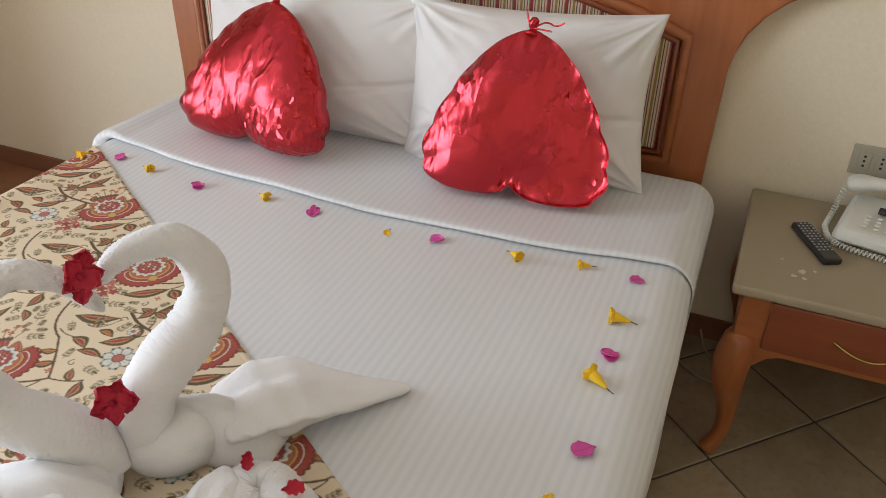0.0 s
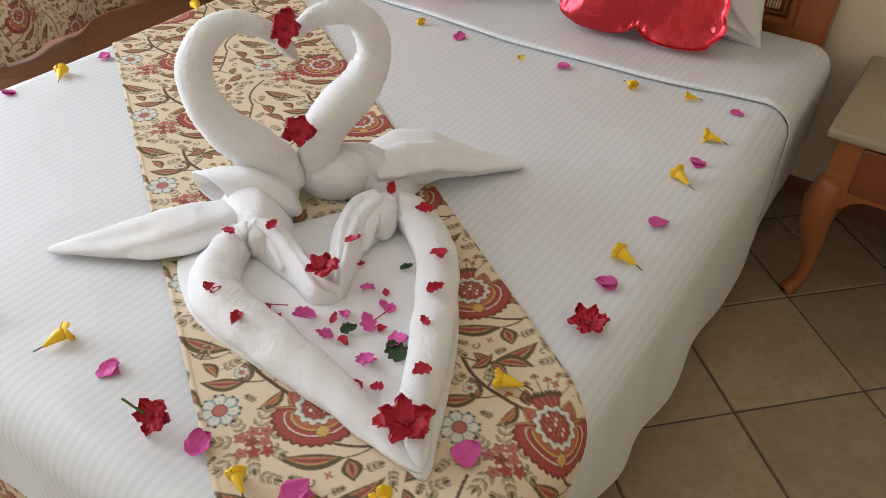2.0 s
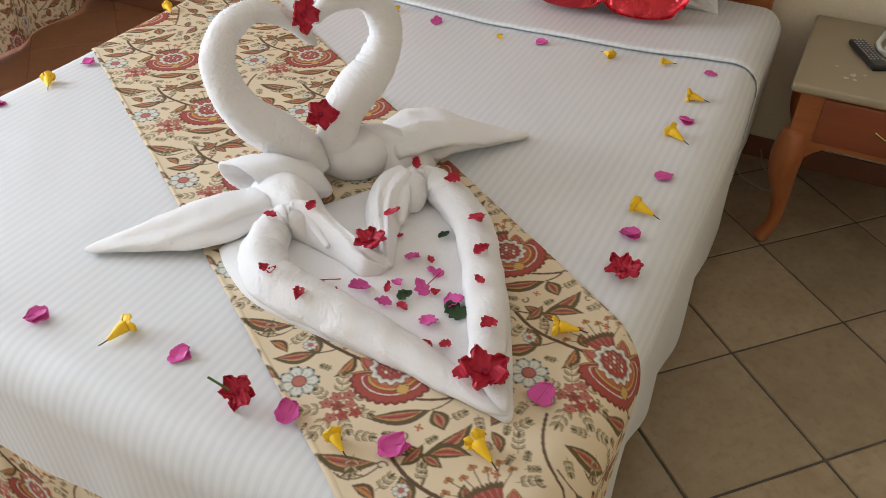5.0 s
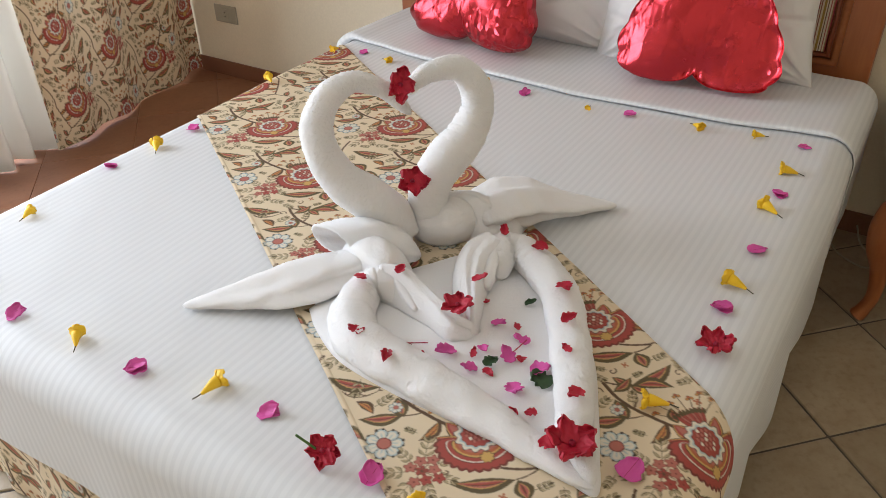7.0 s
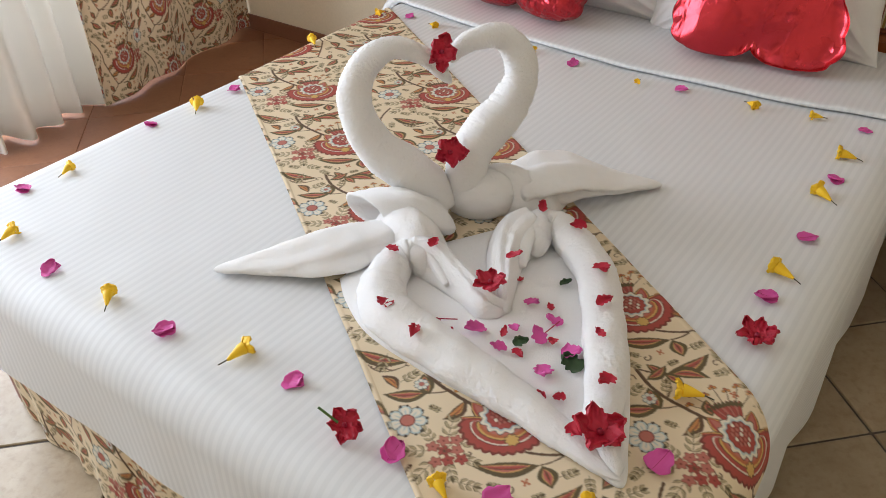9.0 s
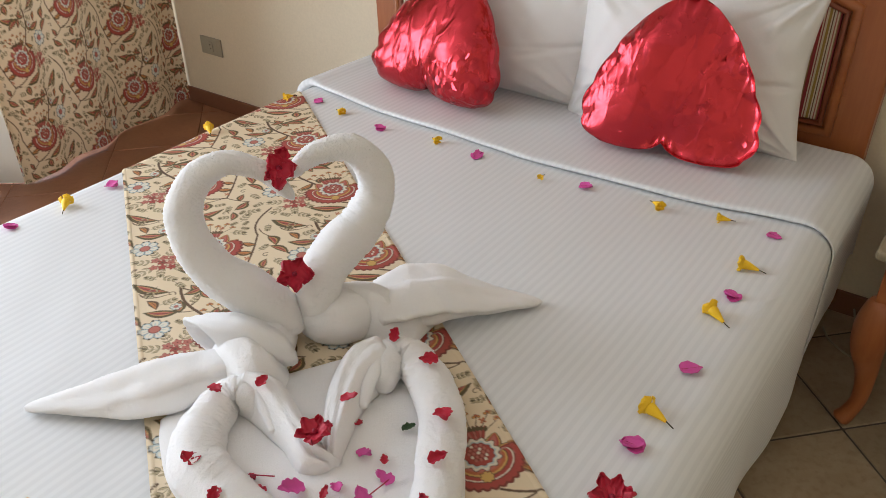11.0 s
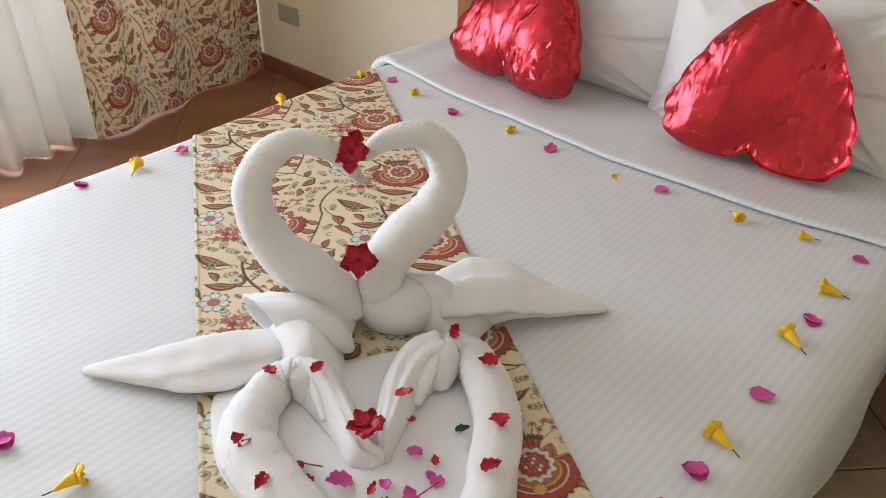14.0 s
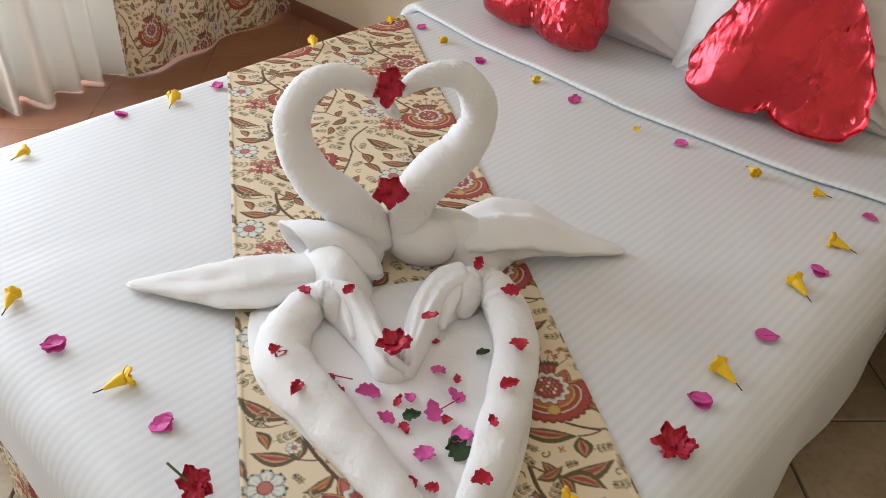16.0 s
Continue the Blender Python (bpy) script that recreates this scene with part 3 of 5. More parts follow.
def valance():
    """Floral skirt round three sides of the bed, gathered at the corners."""
    x0, x1, y0, y1, r = BX0 + 0.02, BX1 - 0.085, BY0 + 0.040, BY1 - 0.06, 0.04
    pts = [(x0, y1), (x0, y0 + r)] + [(x0 + r - r * math.cos(k * math.pi / 8), y0 + r - r * math.sin(k * math.pi / 8)) for k in range(1, 4)] + [(x0 + r, y0), (x1 - r, y0)]
    pts += [(x1 - r + r * math.sin(k * math.pi / 8), y0 + r - r * math.cos(k * math.pi / 8)) for k in range(1, 4)] + [(x1, y0 + r), (x1, y1)]
    pts = np.array(pts)
    seg = np.hypot(*np.diff(pts, axis=0).T)
    cum = np.concatenate([[0], np.cumsum(seg)])
    s = np.arange(0, cum[-1], 0.003)
    X, Y = np.interp(s, cum, pts[:, 0]), np.interp(s, cum, pts[:, 1])
    tx, ty = np.gradient(X), np.gradient(Y)
    ln = np.hypot(tx, ty)
    nx, ny = ty / ln, -tx / ln
    h = np.linspace(0.345, 0.006, 100)
    S, Hh = np.meshgrid(s, h)
    d = (0.345 - Hh)
    off = d * (0.06 * np.sin(S * 11 + 1.5 * np.sin(S * 4.3)) + 0.05 * wavy(S * 23, Hh * 3)) - 0.012 + 0.05 * d
    P = np.stack([X[None] - nx[None] * off * -1, Y[None] - ny[None] * off * -1, Hh], -1)
    uv = np.stack([S, Hh], -1)
    me = grid_mesh("valance", P, uv, print_color(0.2 - Hh, S + 0.1))
    return adopt("valance", me, PRINT, bed, "cream floral printed skirt hanging to the floor")


valance()

# the runner, laid from the head corner across to the foot corner
RU, RV = Vector((0.835, -0.550)), Vector((0.550, 0.835))
R0 = Vector((-0.865, 1.33))
ru, rv = np.meshgrid(np.arange(-0.46, 1.98, 0.0018), np.arange(0.0, 0.5635, 0.0018))
ra = R0.x + RU.x * ru + RV.x * rv
rb = R0.y + RU.y * ru + RV.y * rv
runner = thing("bed_runner", "cream floral printed cloth runner laid diagonally over the bed", "bed runner", (0, 0, 0))


def runner_mesh():
    P = drape(ra, rb, 0.005, 0.7)
    me = grid_mesh("runner_cloth", P, np.stack([ru, rv], -1), print_color(ru, rv))
    far = (ra < BX0 - 0.36) | (ra > BX1 + 0.40) | (rb < BY0 - 0.40)
    bm = bmesh.new()
    bm.from_mesh(me)
    bm.verts.ensure_lookup_table()
    gone = np.nonzero(far.ravel())[0]
    bmesh.ops.delete(bm, geom=[bm.verts[i] for i in gone], context="VERTS")
    bm.to_mesh(me)
    bm.free()
    return adopt("runner_cloth", me, PRINT, runner)


def runner_hem(v0):
    hu, hv = np.meshgrid(np.arange(-0.62, 2.16, 0.004), np.linspace(v0, v0 + 0.010, 4))
    a2, b2 = R0.x + RU.x * hu + RV.x * hv, R0.y + RU.y * hu + RV.y * hv
    keep = np.all((a2 > BX0 - 0.34) & (a2 < BX1 + 0.38) & (b2 > BY0 - 0.38), 0)
    lift = 0.005 + 0.0016 * np.sin(np.linspace(0.15, np.pi - 0.15, 4))[:, None] * np.ones_like(hu)
    P = drape(a2, b2, lift, 0.7)[:, keep]
    adopt("hem", grid_mesh("hem", P, np.stack([hu, hv], -1)[:, keep], print_color(hu, hv)[:, keep]), PRINT, runner, "narrow stitched hem")


runner_mesh()
runner_hem(0.0)
runner_hem(0.5515)


# ---- shapes for soft things ----
def spline(pts, n):
    """Catmull-Rom through the rows of pts, n samples."""
    p = np.array(pts, float)
    p = np.vstack([2 * p[0] - p[1], p, 2 * p[-1] - p[-2]])
    t = np.linspace(0, len(p) - 3 - 1e-6, n)
    i = t.astype(int)
    f = (t - i)[:, None]
    a, b, c, d = p[i], p[i + 1], p[i + 2], p[i + 3]
    return 0.5 * (2 * b + (c - a) * f + (2 * a - 5 * b + 4 * c - d) * f ** 2 + (3 * b - a - 3 * c + d) * f ** 3)


def tube(pts, n=60, ring=28, lumps=0.05, seed=0.0, flat=1.0, floor_z=None, twist=0.0, fuzz=0.0, ridges=0.0, gathers=(), deep=1.0):
    """A rolled tube. pts: rows of x, y, z, radius. flat: height against width; ridges: folds along it;
    gathers: places along it (0 to 1) where creases run across. Returns places for grid_mesh(wrap=True)."""
    q = spline(pts, n)
    c, r = q[:, :3], np.maximum(q[:, 3], 0.001)
    tan = np.gradient(c, axis=0)
    tan /= np.linalg.norm(tan, axis=1)[:, None]
    up = np.array([0.0, 0, 1])
    if abs(tan[:, 2]).max() > 0.85:
        up = np.array([0.8, -0.6, 0.0])
    side = np.cross(tan, up)
    side /= np.maximum(np.linalg.norm(side, axis=1), 1e-6)[:, None]
    nor = np.cross(side, tan)
    th = np.linspace(0, 2 * np.pi, ring, endpoint=False)
    T, S = np.meshgrid(th, np.linspace(0, 1, n))
    length = np.linalg.norm(np.diff(c, axis=0), axis=1).sum()
    w = 1 + lumps * wavy(S * length * 34 + 1.5 * np.cos(T), 2.2 * np.sin(T), seed) + 0.5 * lumps * np.sin(S * length * 90 + 2 * np.sin(T + twist * S) + seed)
    w = w + ridges * (np.cos(3 * T + 2.2 * S + seed) + 0.6 * np.cos(5 * T - 3 * S + 2 * seed)) * np.sin(np.pi * np.clip(S * 1.1, 0, 1)) ** 0.5
    for g in gathers:
        near = np.exp(-((S - g) / 0.05) ** 2)
        w = w - deep * 0.075 * near * np.clip(np.sin((S - g) * length * 210 + 1.6 * np.sin(T) + seed), 0.1, 1) - deep * 0.10 * np.exp(-((S - g - 0.006 * np.sin(2 * T + seed)) / 0.008) ** 2) * (0.55 + 0.45 * np.sin(T + 3 * g))
    rng = np.random.RandomState(int(seed * 100) + 7)
    R = r[:, None] * w + fuzz * rng.normal(0, 1, T.shape)
    cap = np.sqrt(np.clip(1 - (1 - np.minimum(S / 0.05, 1)) ** 2, 0.0004, 1)) * np.sqrt(np.clip(1 - (1 - np.minimum((1 - S) / 0.04, 1)) ** 2, 0.0004, 1))
    R = R * cap
    P = c[:, None] + side[:, None] * (R * np.cos(T))[..., None] + nor[:, None] * (R * flat * np.sin(T))[..., None]
    if floor_z is not None:
        P[..., 2] = np.maximum(P[..., 2], floor_z)
    return P


def blob(c, size, yaw=0.0, n=36, ring=44, lumps=0.05, seed=0.0, floor_z=None, power=1.0):
    v, u = np.meshgrid(np.linspace(1e-3, np.pi - 1e-3, n), np.linspace(0, 2 * np.pi, ring, endpoint=False), indexing="ij")
    w = 1 + lumps * wavy(3 * np.cos(u) * np.sin(v) + 2 * np.cos(v), 3 * np.sin(u) * np.sin(v), seed)
    sv = np.sin(v) ** power
    x, y, z = size[0] * sv * np.cos(u) * w, size[1] * sv * np.sin(u) * w, size[2] * np.cos(v) * w
    cy, sy = math.cos(yaw), math.sin(yaw)
    P = np.stack([c[0] + x * cy - y * sy, c[1] + x * sy + y * cy, c[2] + z], -1)
    P = P + np.random.RandomState(int(seed * 100) + 3).normal(0, 0.0006, P.shape)
    if floor_z is not None:
        P[..., 2] = np.maximum(P[..., 2], floor_z)
    return P


def flap(far, near, heights, floor_z, seed=0.0, ridges=0.007, n=90, m=64, power=0.45):
    """A soft folded band of cloth between a far and a near edge, arched over its bed."""
    a, b, h = spline([(*p, 0) for p in far], n), spline([(*p, 0) for p in near], n), spline([(q, 0, 0) for q in heights], n)[:, 0]
    w = np.linspace(0, 1, m)
    S, W = np.meshgrid(np.linspace(0, 1, n), w, indexing="ij")
    P = a[:, None] * (1 - W[..., None]) + b[:, None] * W[..., None]
    arch_ = np.sin(np.pi * np.clip(W, 0.0, 1)) ** power
    length = np.linalg.norm(np.diff(a, axis=0), axis=1).sum()
    pleat = ridges * (np.cos(W * 11 + 2.2 * S + seed) + 0.6 * np.cos(W * 19 - 3 * S + 2 * seed)) * (0.35 + 0.65 * S) + 0.0022 * wavy(S * length * 60, W * 6, seed)
    end = np.sqrt(np.clip(1 - (1 - np.minimum(S / 0.06, 1)) ** 2, 0, 1)) * np.sqrt(np.clip(1 - (1 - np.minimum((1 - S) / 0.05, 1)) ** 2, 0, 1))
    P[..., 2] = floor_z + (h[:, None] * arch_ + pleat * arch_) * (0.35 + 0.65 * end)
    P[..., 2] += np.random.RandomState(int(seed * 10) + 1).normal(0, 0.0005, S.shape)
    under = P[:, ::-1].copy()
    under[..., 2] = floor_z
    P = np.concatenate([P, under[:, 1:-1]], 1)
    lid0, lid1 = P[:1].copy(), P[-1:].copy()
    for lid in (lid0, lid1):
        lid[...] = lid.mean(1, keepdims=True)
        lid[..., 2] = floor_z
    P = np.concatenate([lid0, P, lid1])
    P[..., 2] = np.maximum(P[..., 2], floor_z)
    return P


def soft(name, P, material, parent, label=""):
    return adopt(name, grid_mesh(name, P, wrap=True, flip=True), material, parent, label)


def curve_part(name, pts, r, material, parent, label="", cyclic=False):
    cu = bpy.data.curves.new(name, "CURVE")
    cu.dimensions, cu.bevel_depth, cu.bevel_resolution, cu.use_fill_caps = "3D", r, 3, True
    sp = cu.splines.new("POLY")
    sp.points.add(len(pts) - 1)
    for k, q in zip(sp.points, pts):
        k.co = (*q, 1)
    sp.use_cyclic_u = cyclic
    tmp = bpy.data.objects.new("tmp", cu)
    me = bpy.data.meshes.new_from_object(tmp)
    bpy.data.objects.remove(tmp)
    me.name = name
    me.materials.clear()
    return adopt(name, smooth(me), material, parent, label)


def prism(outline, y0, y1, bevel=0.0):
    """A polygon in x and z, pushed from y0 to y1."""
    bm = bmesh.new()
    vs = [bm.verts.new((x, y0, z)) for x, z in outline]
    f = bm.faces.new(vs)
    g = bmesh.ops.extrude_face_region(bm, geom=[f])
    bmesh.ops.translate(bm, vec=(0, y1 - y0, 0), verts=[e for e in g["geom"] if isinstance(e, bmesh.types.BMVert)])
    bmesh.ops.recalc_face_normals(bm, faces=bm.faces)
    if bevel:
        es = [e for e in bm.edges if abs(e.verts[0].co.y - e.verts[1].co.y) < 1e-6]
        bmesh.ops.bevel(bm, geom=es, offset=bevel, segments=3, affect="EDGES", profile=0.5)
    return bm


# ---- headboard ----
def striped_fabric():
    m, n, l, b = mat("striped_upholstery", (0.6, 0.5, 0.35), 0.8)
    tc, sp, mu, fr = n.new("ShaderNodeTexCoord"), n.new("ShaderNodeSeparateXYZ"), n.new("ShaderNodeMath"), n.new("ShaderNodeMath")
    l.new(tc.outputs["Object"], sp.inputs[0])
    mu.operation, fr.operation = "MULTIPLY", "FRACT"
    mu.inputs[1].default_value = 1 / 0.048
    l.new(sp.outputs["X"], mu.inputs[0]), l.new(mu.outputs[0], fr.inputs[0])
    r = n.new("ShaderNodeValToRGB")
    r.color_ramp.interpolation = "CONSTANT"
    stops = ((0.0, (0.30, 0.035, 0.04)), (0.18, (0.66, 0.56, 0.42)), (0.25, (0.30, 0.10, 0.09)), (0.31, (0.66, 0.56, 0.42)), (0.42, (0.36, 0.22, 0.055)), (0.56, (0.66, 0.56, 0.42)), (0.63, (0.15, 0.09, 0.05)), (0.69, (0.66, 0.58, 0.46)), (0.80, (0.42, 0.14, 0.11)), (0.86, (0.66, 0.56, 0.42)), (0.94, (0.30, 0.2, 0.09)))
    e = r.color_ramp.elements
    while len(e) < len(stops):
        e.new(0.99)
    for k, (p, c) in zip(e, stops):
        k.position, k.color = p, (*c, 1)
    l.new(fr.outputs[0], r.inputs[0])
    l.new(r.outputs[0], b.inputs["Base Color"])
    bump(n, l, b, noise_node(n, l, coords(n, l), 700, 2), 0.25, 0.0008)
    return m


HX, HY = -0.20, 2.60


def mirrored(half):
    return [(HX + x, z) for x, z in half] + [(HX - x, z) for x, z in half[::-1]]


headboard = thing("headboard", "arched orange-brown wooden headboard with a striped fabric panel", "headboard", (0, 0, 0))
half = [(0.870, 0.0), (0.871, 0.60), (0.876, 0.86), (0.885, 0.915), (0.905, 0.965), (0.940, 1.015), (0.985, 1.055), (1.04, 1.085), (1.10, 1.10), (1.10, 1.16)]
half += [(1.10 * math.cos(k * math.pi / 2 / 14) , 1.16 + 0.26 * math.sin(k * math.pi / 2 / 14)) for k in range(1, 14)]
board = part("board", prism(mirrored(half), HY + 0.015, HY + 0.075, 0.008), WOOD, headboard)


def arch(w, z0, z1, z2, n=14):
    """Half of a panel: straight sides to z1, then an arch up to z2."""
    return [(w, z0), (w, z1)] + [(w * (1 - k / n), z1 + (z2 - z1) * math.sin(k / n * math.pi / 2) ** 0.9) for k in range(1, n)]


fabric = part("fabric_panel", prism(mirrored(arch(0.732, 0.628, 0.925, 1.055)), HY + 0.004, HY + 0.03, 0.003), striped_fabric(), headboard, "panel of red, cream and gold striped fabric")
ring_out = mirrored(arch(0.765, 0.598, 0.942, 1.090))
curve_part("moulding", [(x, HY + 0.012, z) for x, z in ring_out], 0.017, WOOD_X, headboard, cyclic=True)
ring_in = mirrored(arch(0.742, 0.620, 0.930, 1.065))
curve_part("inner_moulding", [(x, HY + 0.006, z) for x, z in ring_in], 0.009, WOOD_RED, headboard, cyclic=True)
for sg in (-1, 1):
    rail = [(HX + sg * (0.62 + 0.48 * k / 12), HY + 0.012, 1.135 + 0.09 * math.cos(k / 12 * math.pi * 0.5)) for k in range(13)]
    curve_part("top_moulding", rail, 0.014, WOOD_X, headboard)


# ---- pillows ----
def pillow(cx, cy, cz, w, h, thick, lean, yaw, roll, seed, label):
    n = 120
    u, v = np.meshgrid(np.linspace(-1, 1, n), np.linspace(-1, 1, n))
    dome = (np.clip(1 - abs(u) ** 3.2, 0, 1) * np.clip(1 - abs(v) ** 3.2, 0, 1)) ** 0.72
    pinch = 1 - 0.085 * (1 - u ** 2) * abs(v) ** 3
    pinch2 = 1 - 0.085 * (1 - v ** 2) * abs(u) ** 3
    crease = 0.010 * wavy(u * 4, v * 3, seed) + 0.004 * wavy(u * 13, v * 9, seed)
    for k, (su, sv) in enumerate(((-1, -1), (1, -1), (1, 1), (-1, 1))):       # folds running out of each corner
        r, a = np.hypot(u - su, v - sv), np.arctan2((v - sv) * -sv, (u - su) * -su)
        crease = crease + 0.013 * np.clip(np.sin(a * 15 + seed + k + 1.5 * r), -0.25, 1) * np.exp(-((r - 0.35) / 0.30) ** 2)
    for q, t, g, wd in ((0.45, 0.35, 1, 0.05), (0.72, -0.2, 1, 0.04), (0.25, 0.1, 1, 0.035), (0.60, 0.3, -1, 0.045), (0.30, -0.35, -1, 0.04)):
        crease = crease - 0.012 * np.exp(-((v + q - t * u * g + 0.04 * np.sin(5 * u + seed)) / wd) ** 2) * np.clip(g * u - 0.15, 0, 1)
    x, z = w / 2 * u * pinch2, h / 2 * v * pinch
    front = np.stack([x, -thick * (dome * (0.80 - 0.2 * v)) - crease * dome ** 0.5, z], -1)
    back = np.stack([x, 0.3 * thick * dome + 0.004, z], -1)[:, ::-1]
    P = np.concatenate([front, back[:, 1:-1]], 1)
    me = grid_mesh("pillow", P, wrap=True, flip=False)
    me.materials.append(COTTON)
    ob = new("pillow", me)
    ob.matrix_world = pose(cx, cy, cz, lean, roll, yaw)
    return tagged(ob, label, "pillow", "bed pillows")


pillow(-0.440, 2.47, 0.785, 0.80, 0.455, 0.13, -13, 0, -0.5, 0.3, "plump white cotton pillow leaning on the headboard")
pillow(0.196, 2.44, 0.790, 0.680, 0.450, 0.13, -15, 2, -2.5, 2.1, "plump white cotton pillow leaning on the headboard")


# ---- balloons ----
def foil():
    """Thin red metal foil, crumpled into small flat facets with sharp edges."""
    m, n, l, b = mat("red_foil", (0.60, 0.050, 0.065), 0.3, 1.0)
    v = coords(n, l)

    def facets(scale, strength, distance, mask=None):
        vo, dif, cen, dot = n.new("ShaderNodeTexVoronoi"), n.new("ShaderNodeVectorMath"), n.new("ShaderNodeVectorMath"), n.new("ShaderNodeVectorMath")
        vo.inputs["Scale"].default_value = scale
        dif.operation, cen.operation, dot.operation = "SUBTRACT", "SUBTRACT", "DOT_PRODUCT"
        cen.inputs[1].default_value = (0.5, 0.5, 0.5)
        sc = n.new("ShaderNodeVectorMath")
        sc.operation = "MULTIPLY"
        sc.inputs[1].default_value = (1.0, 1.0, 0.6)
        l.new(v, sc.inputs[0]), l.new(sc.outputs[0], vo.inputs["Vector"])
        l.new(sc.outputs[0], dif.inputs[0]), l.new(vo.outputs["Position"], dif.inputs[1])
        l.new(vo.outputs["Color"], cen.inputs[0])
        l.new(dif.outputs[0], dot.inputs[0]), l.new(cen.outputs[0], dot.inputs[1])
        out = dot.outputs["Value"]
        if mask is not None:
            k = n.new("ShaderNodeMath")
            k.operation = "MULTIPLY"
            l.new(out, k.inputs[0]), l.new(mask, k.inputs[1])
            out = k.outputs[0]
        bump(n, l, b, out, strength, distance)

    facets(8, 0.35, 0.6)
    patch = ramp(n, l, noise_node(n, l, v, 5, 2), ((0.53, (0.03, 0.03, 0.03)), (0.62, (1, 1, 1))))
    wrinkle = ramp(n, l, noise_node(n, l, coords(n, l, (1, 1, 0.45)), 9, 3, 0.5), ((0.44, (0, 0, 0)), (0.5, (1, 1, 1)), (0.56, (0, 0, 0))))
    bump(n, l, b, wrinkle, 0.35, 0.006)
    facets(85, 1.0, 1.0, patch)
    bump(n, l, b, noise_node(n, l, v, 14, 2), 0.05, 0.02)
    r = n.new("ShaderNodeMapRange")
    r.inputs[3].default_value, r.inputs[4].default_value = 0.20, 0.34
    l.new(noise_node(n, l, v, 6, 4), r.inputs[0]), l.new(r.outputs[0], b.inputs["Roughness"])
    return m


FOIL = foil()


def balloon(base, tilt, yaw, width, height, thick, seed, ribbons):
    """A heart-shaped foil balloon, tip and knot upward, standing on its two lobes."""
    ob = thing("heart_balloon", "shiny red foil heart balloon leaning on a pillow", "balloon", group="heart balloons")
    n, k = 260, 64
    side = [(0.0, 0.075), (0.05, 0.030), (0.14, 0.0), (0.30, 0.0), (0.43, 0.045), (0.490, 0.16), (0.480, 0.32), (0.430, 0.48), (0.360, 0.64), (0.272, 0.79), (0.160, 0.92), (0.06, 0.985), (0.0, 1.0)]
    loop = spline(side + [(-x, z) for x, z in side[-2::-1]], n + 1)[:-1]
    hx, hz = loop[:, 0], loop[:, 1]
    th = np.linspace(0, 2 * np.pi, n, endpoint=False)
    sc = 1 + 0.050 * abs(np.sin(th * 9 + seed)) * np.clip(1.2 - hz, 0, 1)
    ox, oz = hx * width * sc, hz * height
    cz = 0.40 * height
    s = np.linspace(0, 1, k) ** 0.8
    S, X = np.meshgrid(s, ox, indexing="ij")
    _, Z = np.meshgrid(s, oz, indexing="ij")
    TH = np.meshgrid(s, th, indexing="ij")[1]
    px, pz = X * S, cz + (Z - cz) * S
    puff = np.sqrt(np.clip(1 - S ** 3.0, 0, 1))
    valley = 1 - 0.45 * np.exp(-(px / (0.10 * width)) ** 2) * np.clip(0.42 - pz / height, 0, 1) * 2.2
    pucker = 0.006 * np.sin(TH * 22 + seed + 2 * np.sin(TH * 3)) * S ** 9 * np.sqrt(np.clip(1 - S ** 6, 0, 1)) * 1.3
    rng = np.random.RandomState(int(seed * 10))
    facets = 0
    for _ in range(13):
        w, q = rng.uniform(0, np.pi), rng.uniform(-0.4, 0.4)
        facets = facets + rng.uniform(-0.12, 0.12) * abs(px * np.cos(w) + (pz - 0.4 * height) * np.sin(w) - q * width)
    facets = facets * np.sqrt(np.clip(1 - S ** 4, 0, 1))
    dy = thick * puff * valley * (1 - 0.35 * pz / height)
    front = np.stack([px, -dy + facets + pucker, pz], -1)
    back = np.stack([px, 0.8 * dy + 0.5 * facets, pz], -1)[::-1]
    P = np.concatenate([front, back[1:]], 0)
    skin = adopt("balloon_skin", grid_mesh("balloon_skin", P, wrap=True), FOIL, ob)
    neck = [(0, 0, height * 0.965, 0.022), (0.002, 0.002, height + 0.002, 0.009), (0.0, 0.0, height + 0.014, 0.012), (0.006, -0.002, height + 0.03, 0.008)]
    soft("knot", tube(neck, 16, 12, 0.15, seed), FOIL, ob, "gathered foil neck tied in a knot")
    for q in ribbons:
        c = spline([(0, 0, height + 0.004), *q], 14)
        curve_part("ribbon", [tuple(r) for r in c], 0.0022, FOIL, ob, "thin curly red ribbon end")
    ob.matrix_world = pose(*base, tilt, 0, yaw)
    return ob


balloon((-0.508, 2.190, 0.608), -24, -6, 0.480, 0.388, 0.085, 0.6, [[(0.012, 0, 0.405), (0.03, -0.004, 0.413), (0.02, 0.0, 0.398)], [(-0.015, 0, 0.40), (-0.01, 0.0, 0.408)]])
balloon((0.245, 2.190, 0.612), -20, 4, 0.462, 0.405, 0.090, 2.4, [[(-0.012, 0, 0.425), (-0.02, 0, 0.45)], [(0.03, 0, 0.425), (0.055, 0.0, 0.42), (0.075, -0.01, 0.428)], [(0.02, -0.01, 0.408), (0.05, -0.02, 0.405)]])


# ---- towel swans ----
SC, SD, SN = np.array([-0.03, 1.13, BZ]), np.array([0.6, 0.8, 0]), np.array([0.8, -0.6, 0])


def sw(s, z, off=0.0):
    """A place beside the two swans, which lean back a little: s along their pair, z over the bed, off towards the foot."""
    p = SC + SD * s + SN * (off - 0.26 * max(z - 0.12, 0))
    return p[0], p[1], BZ + z


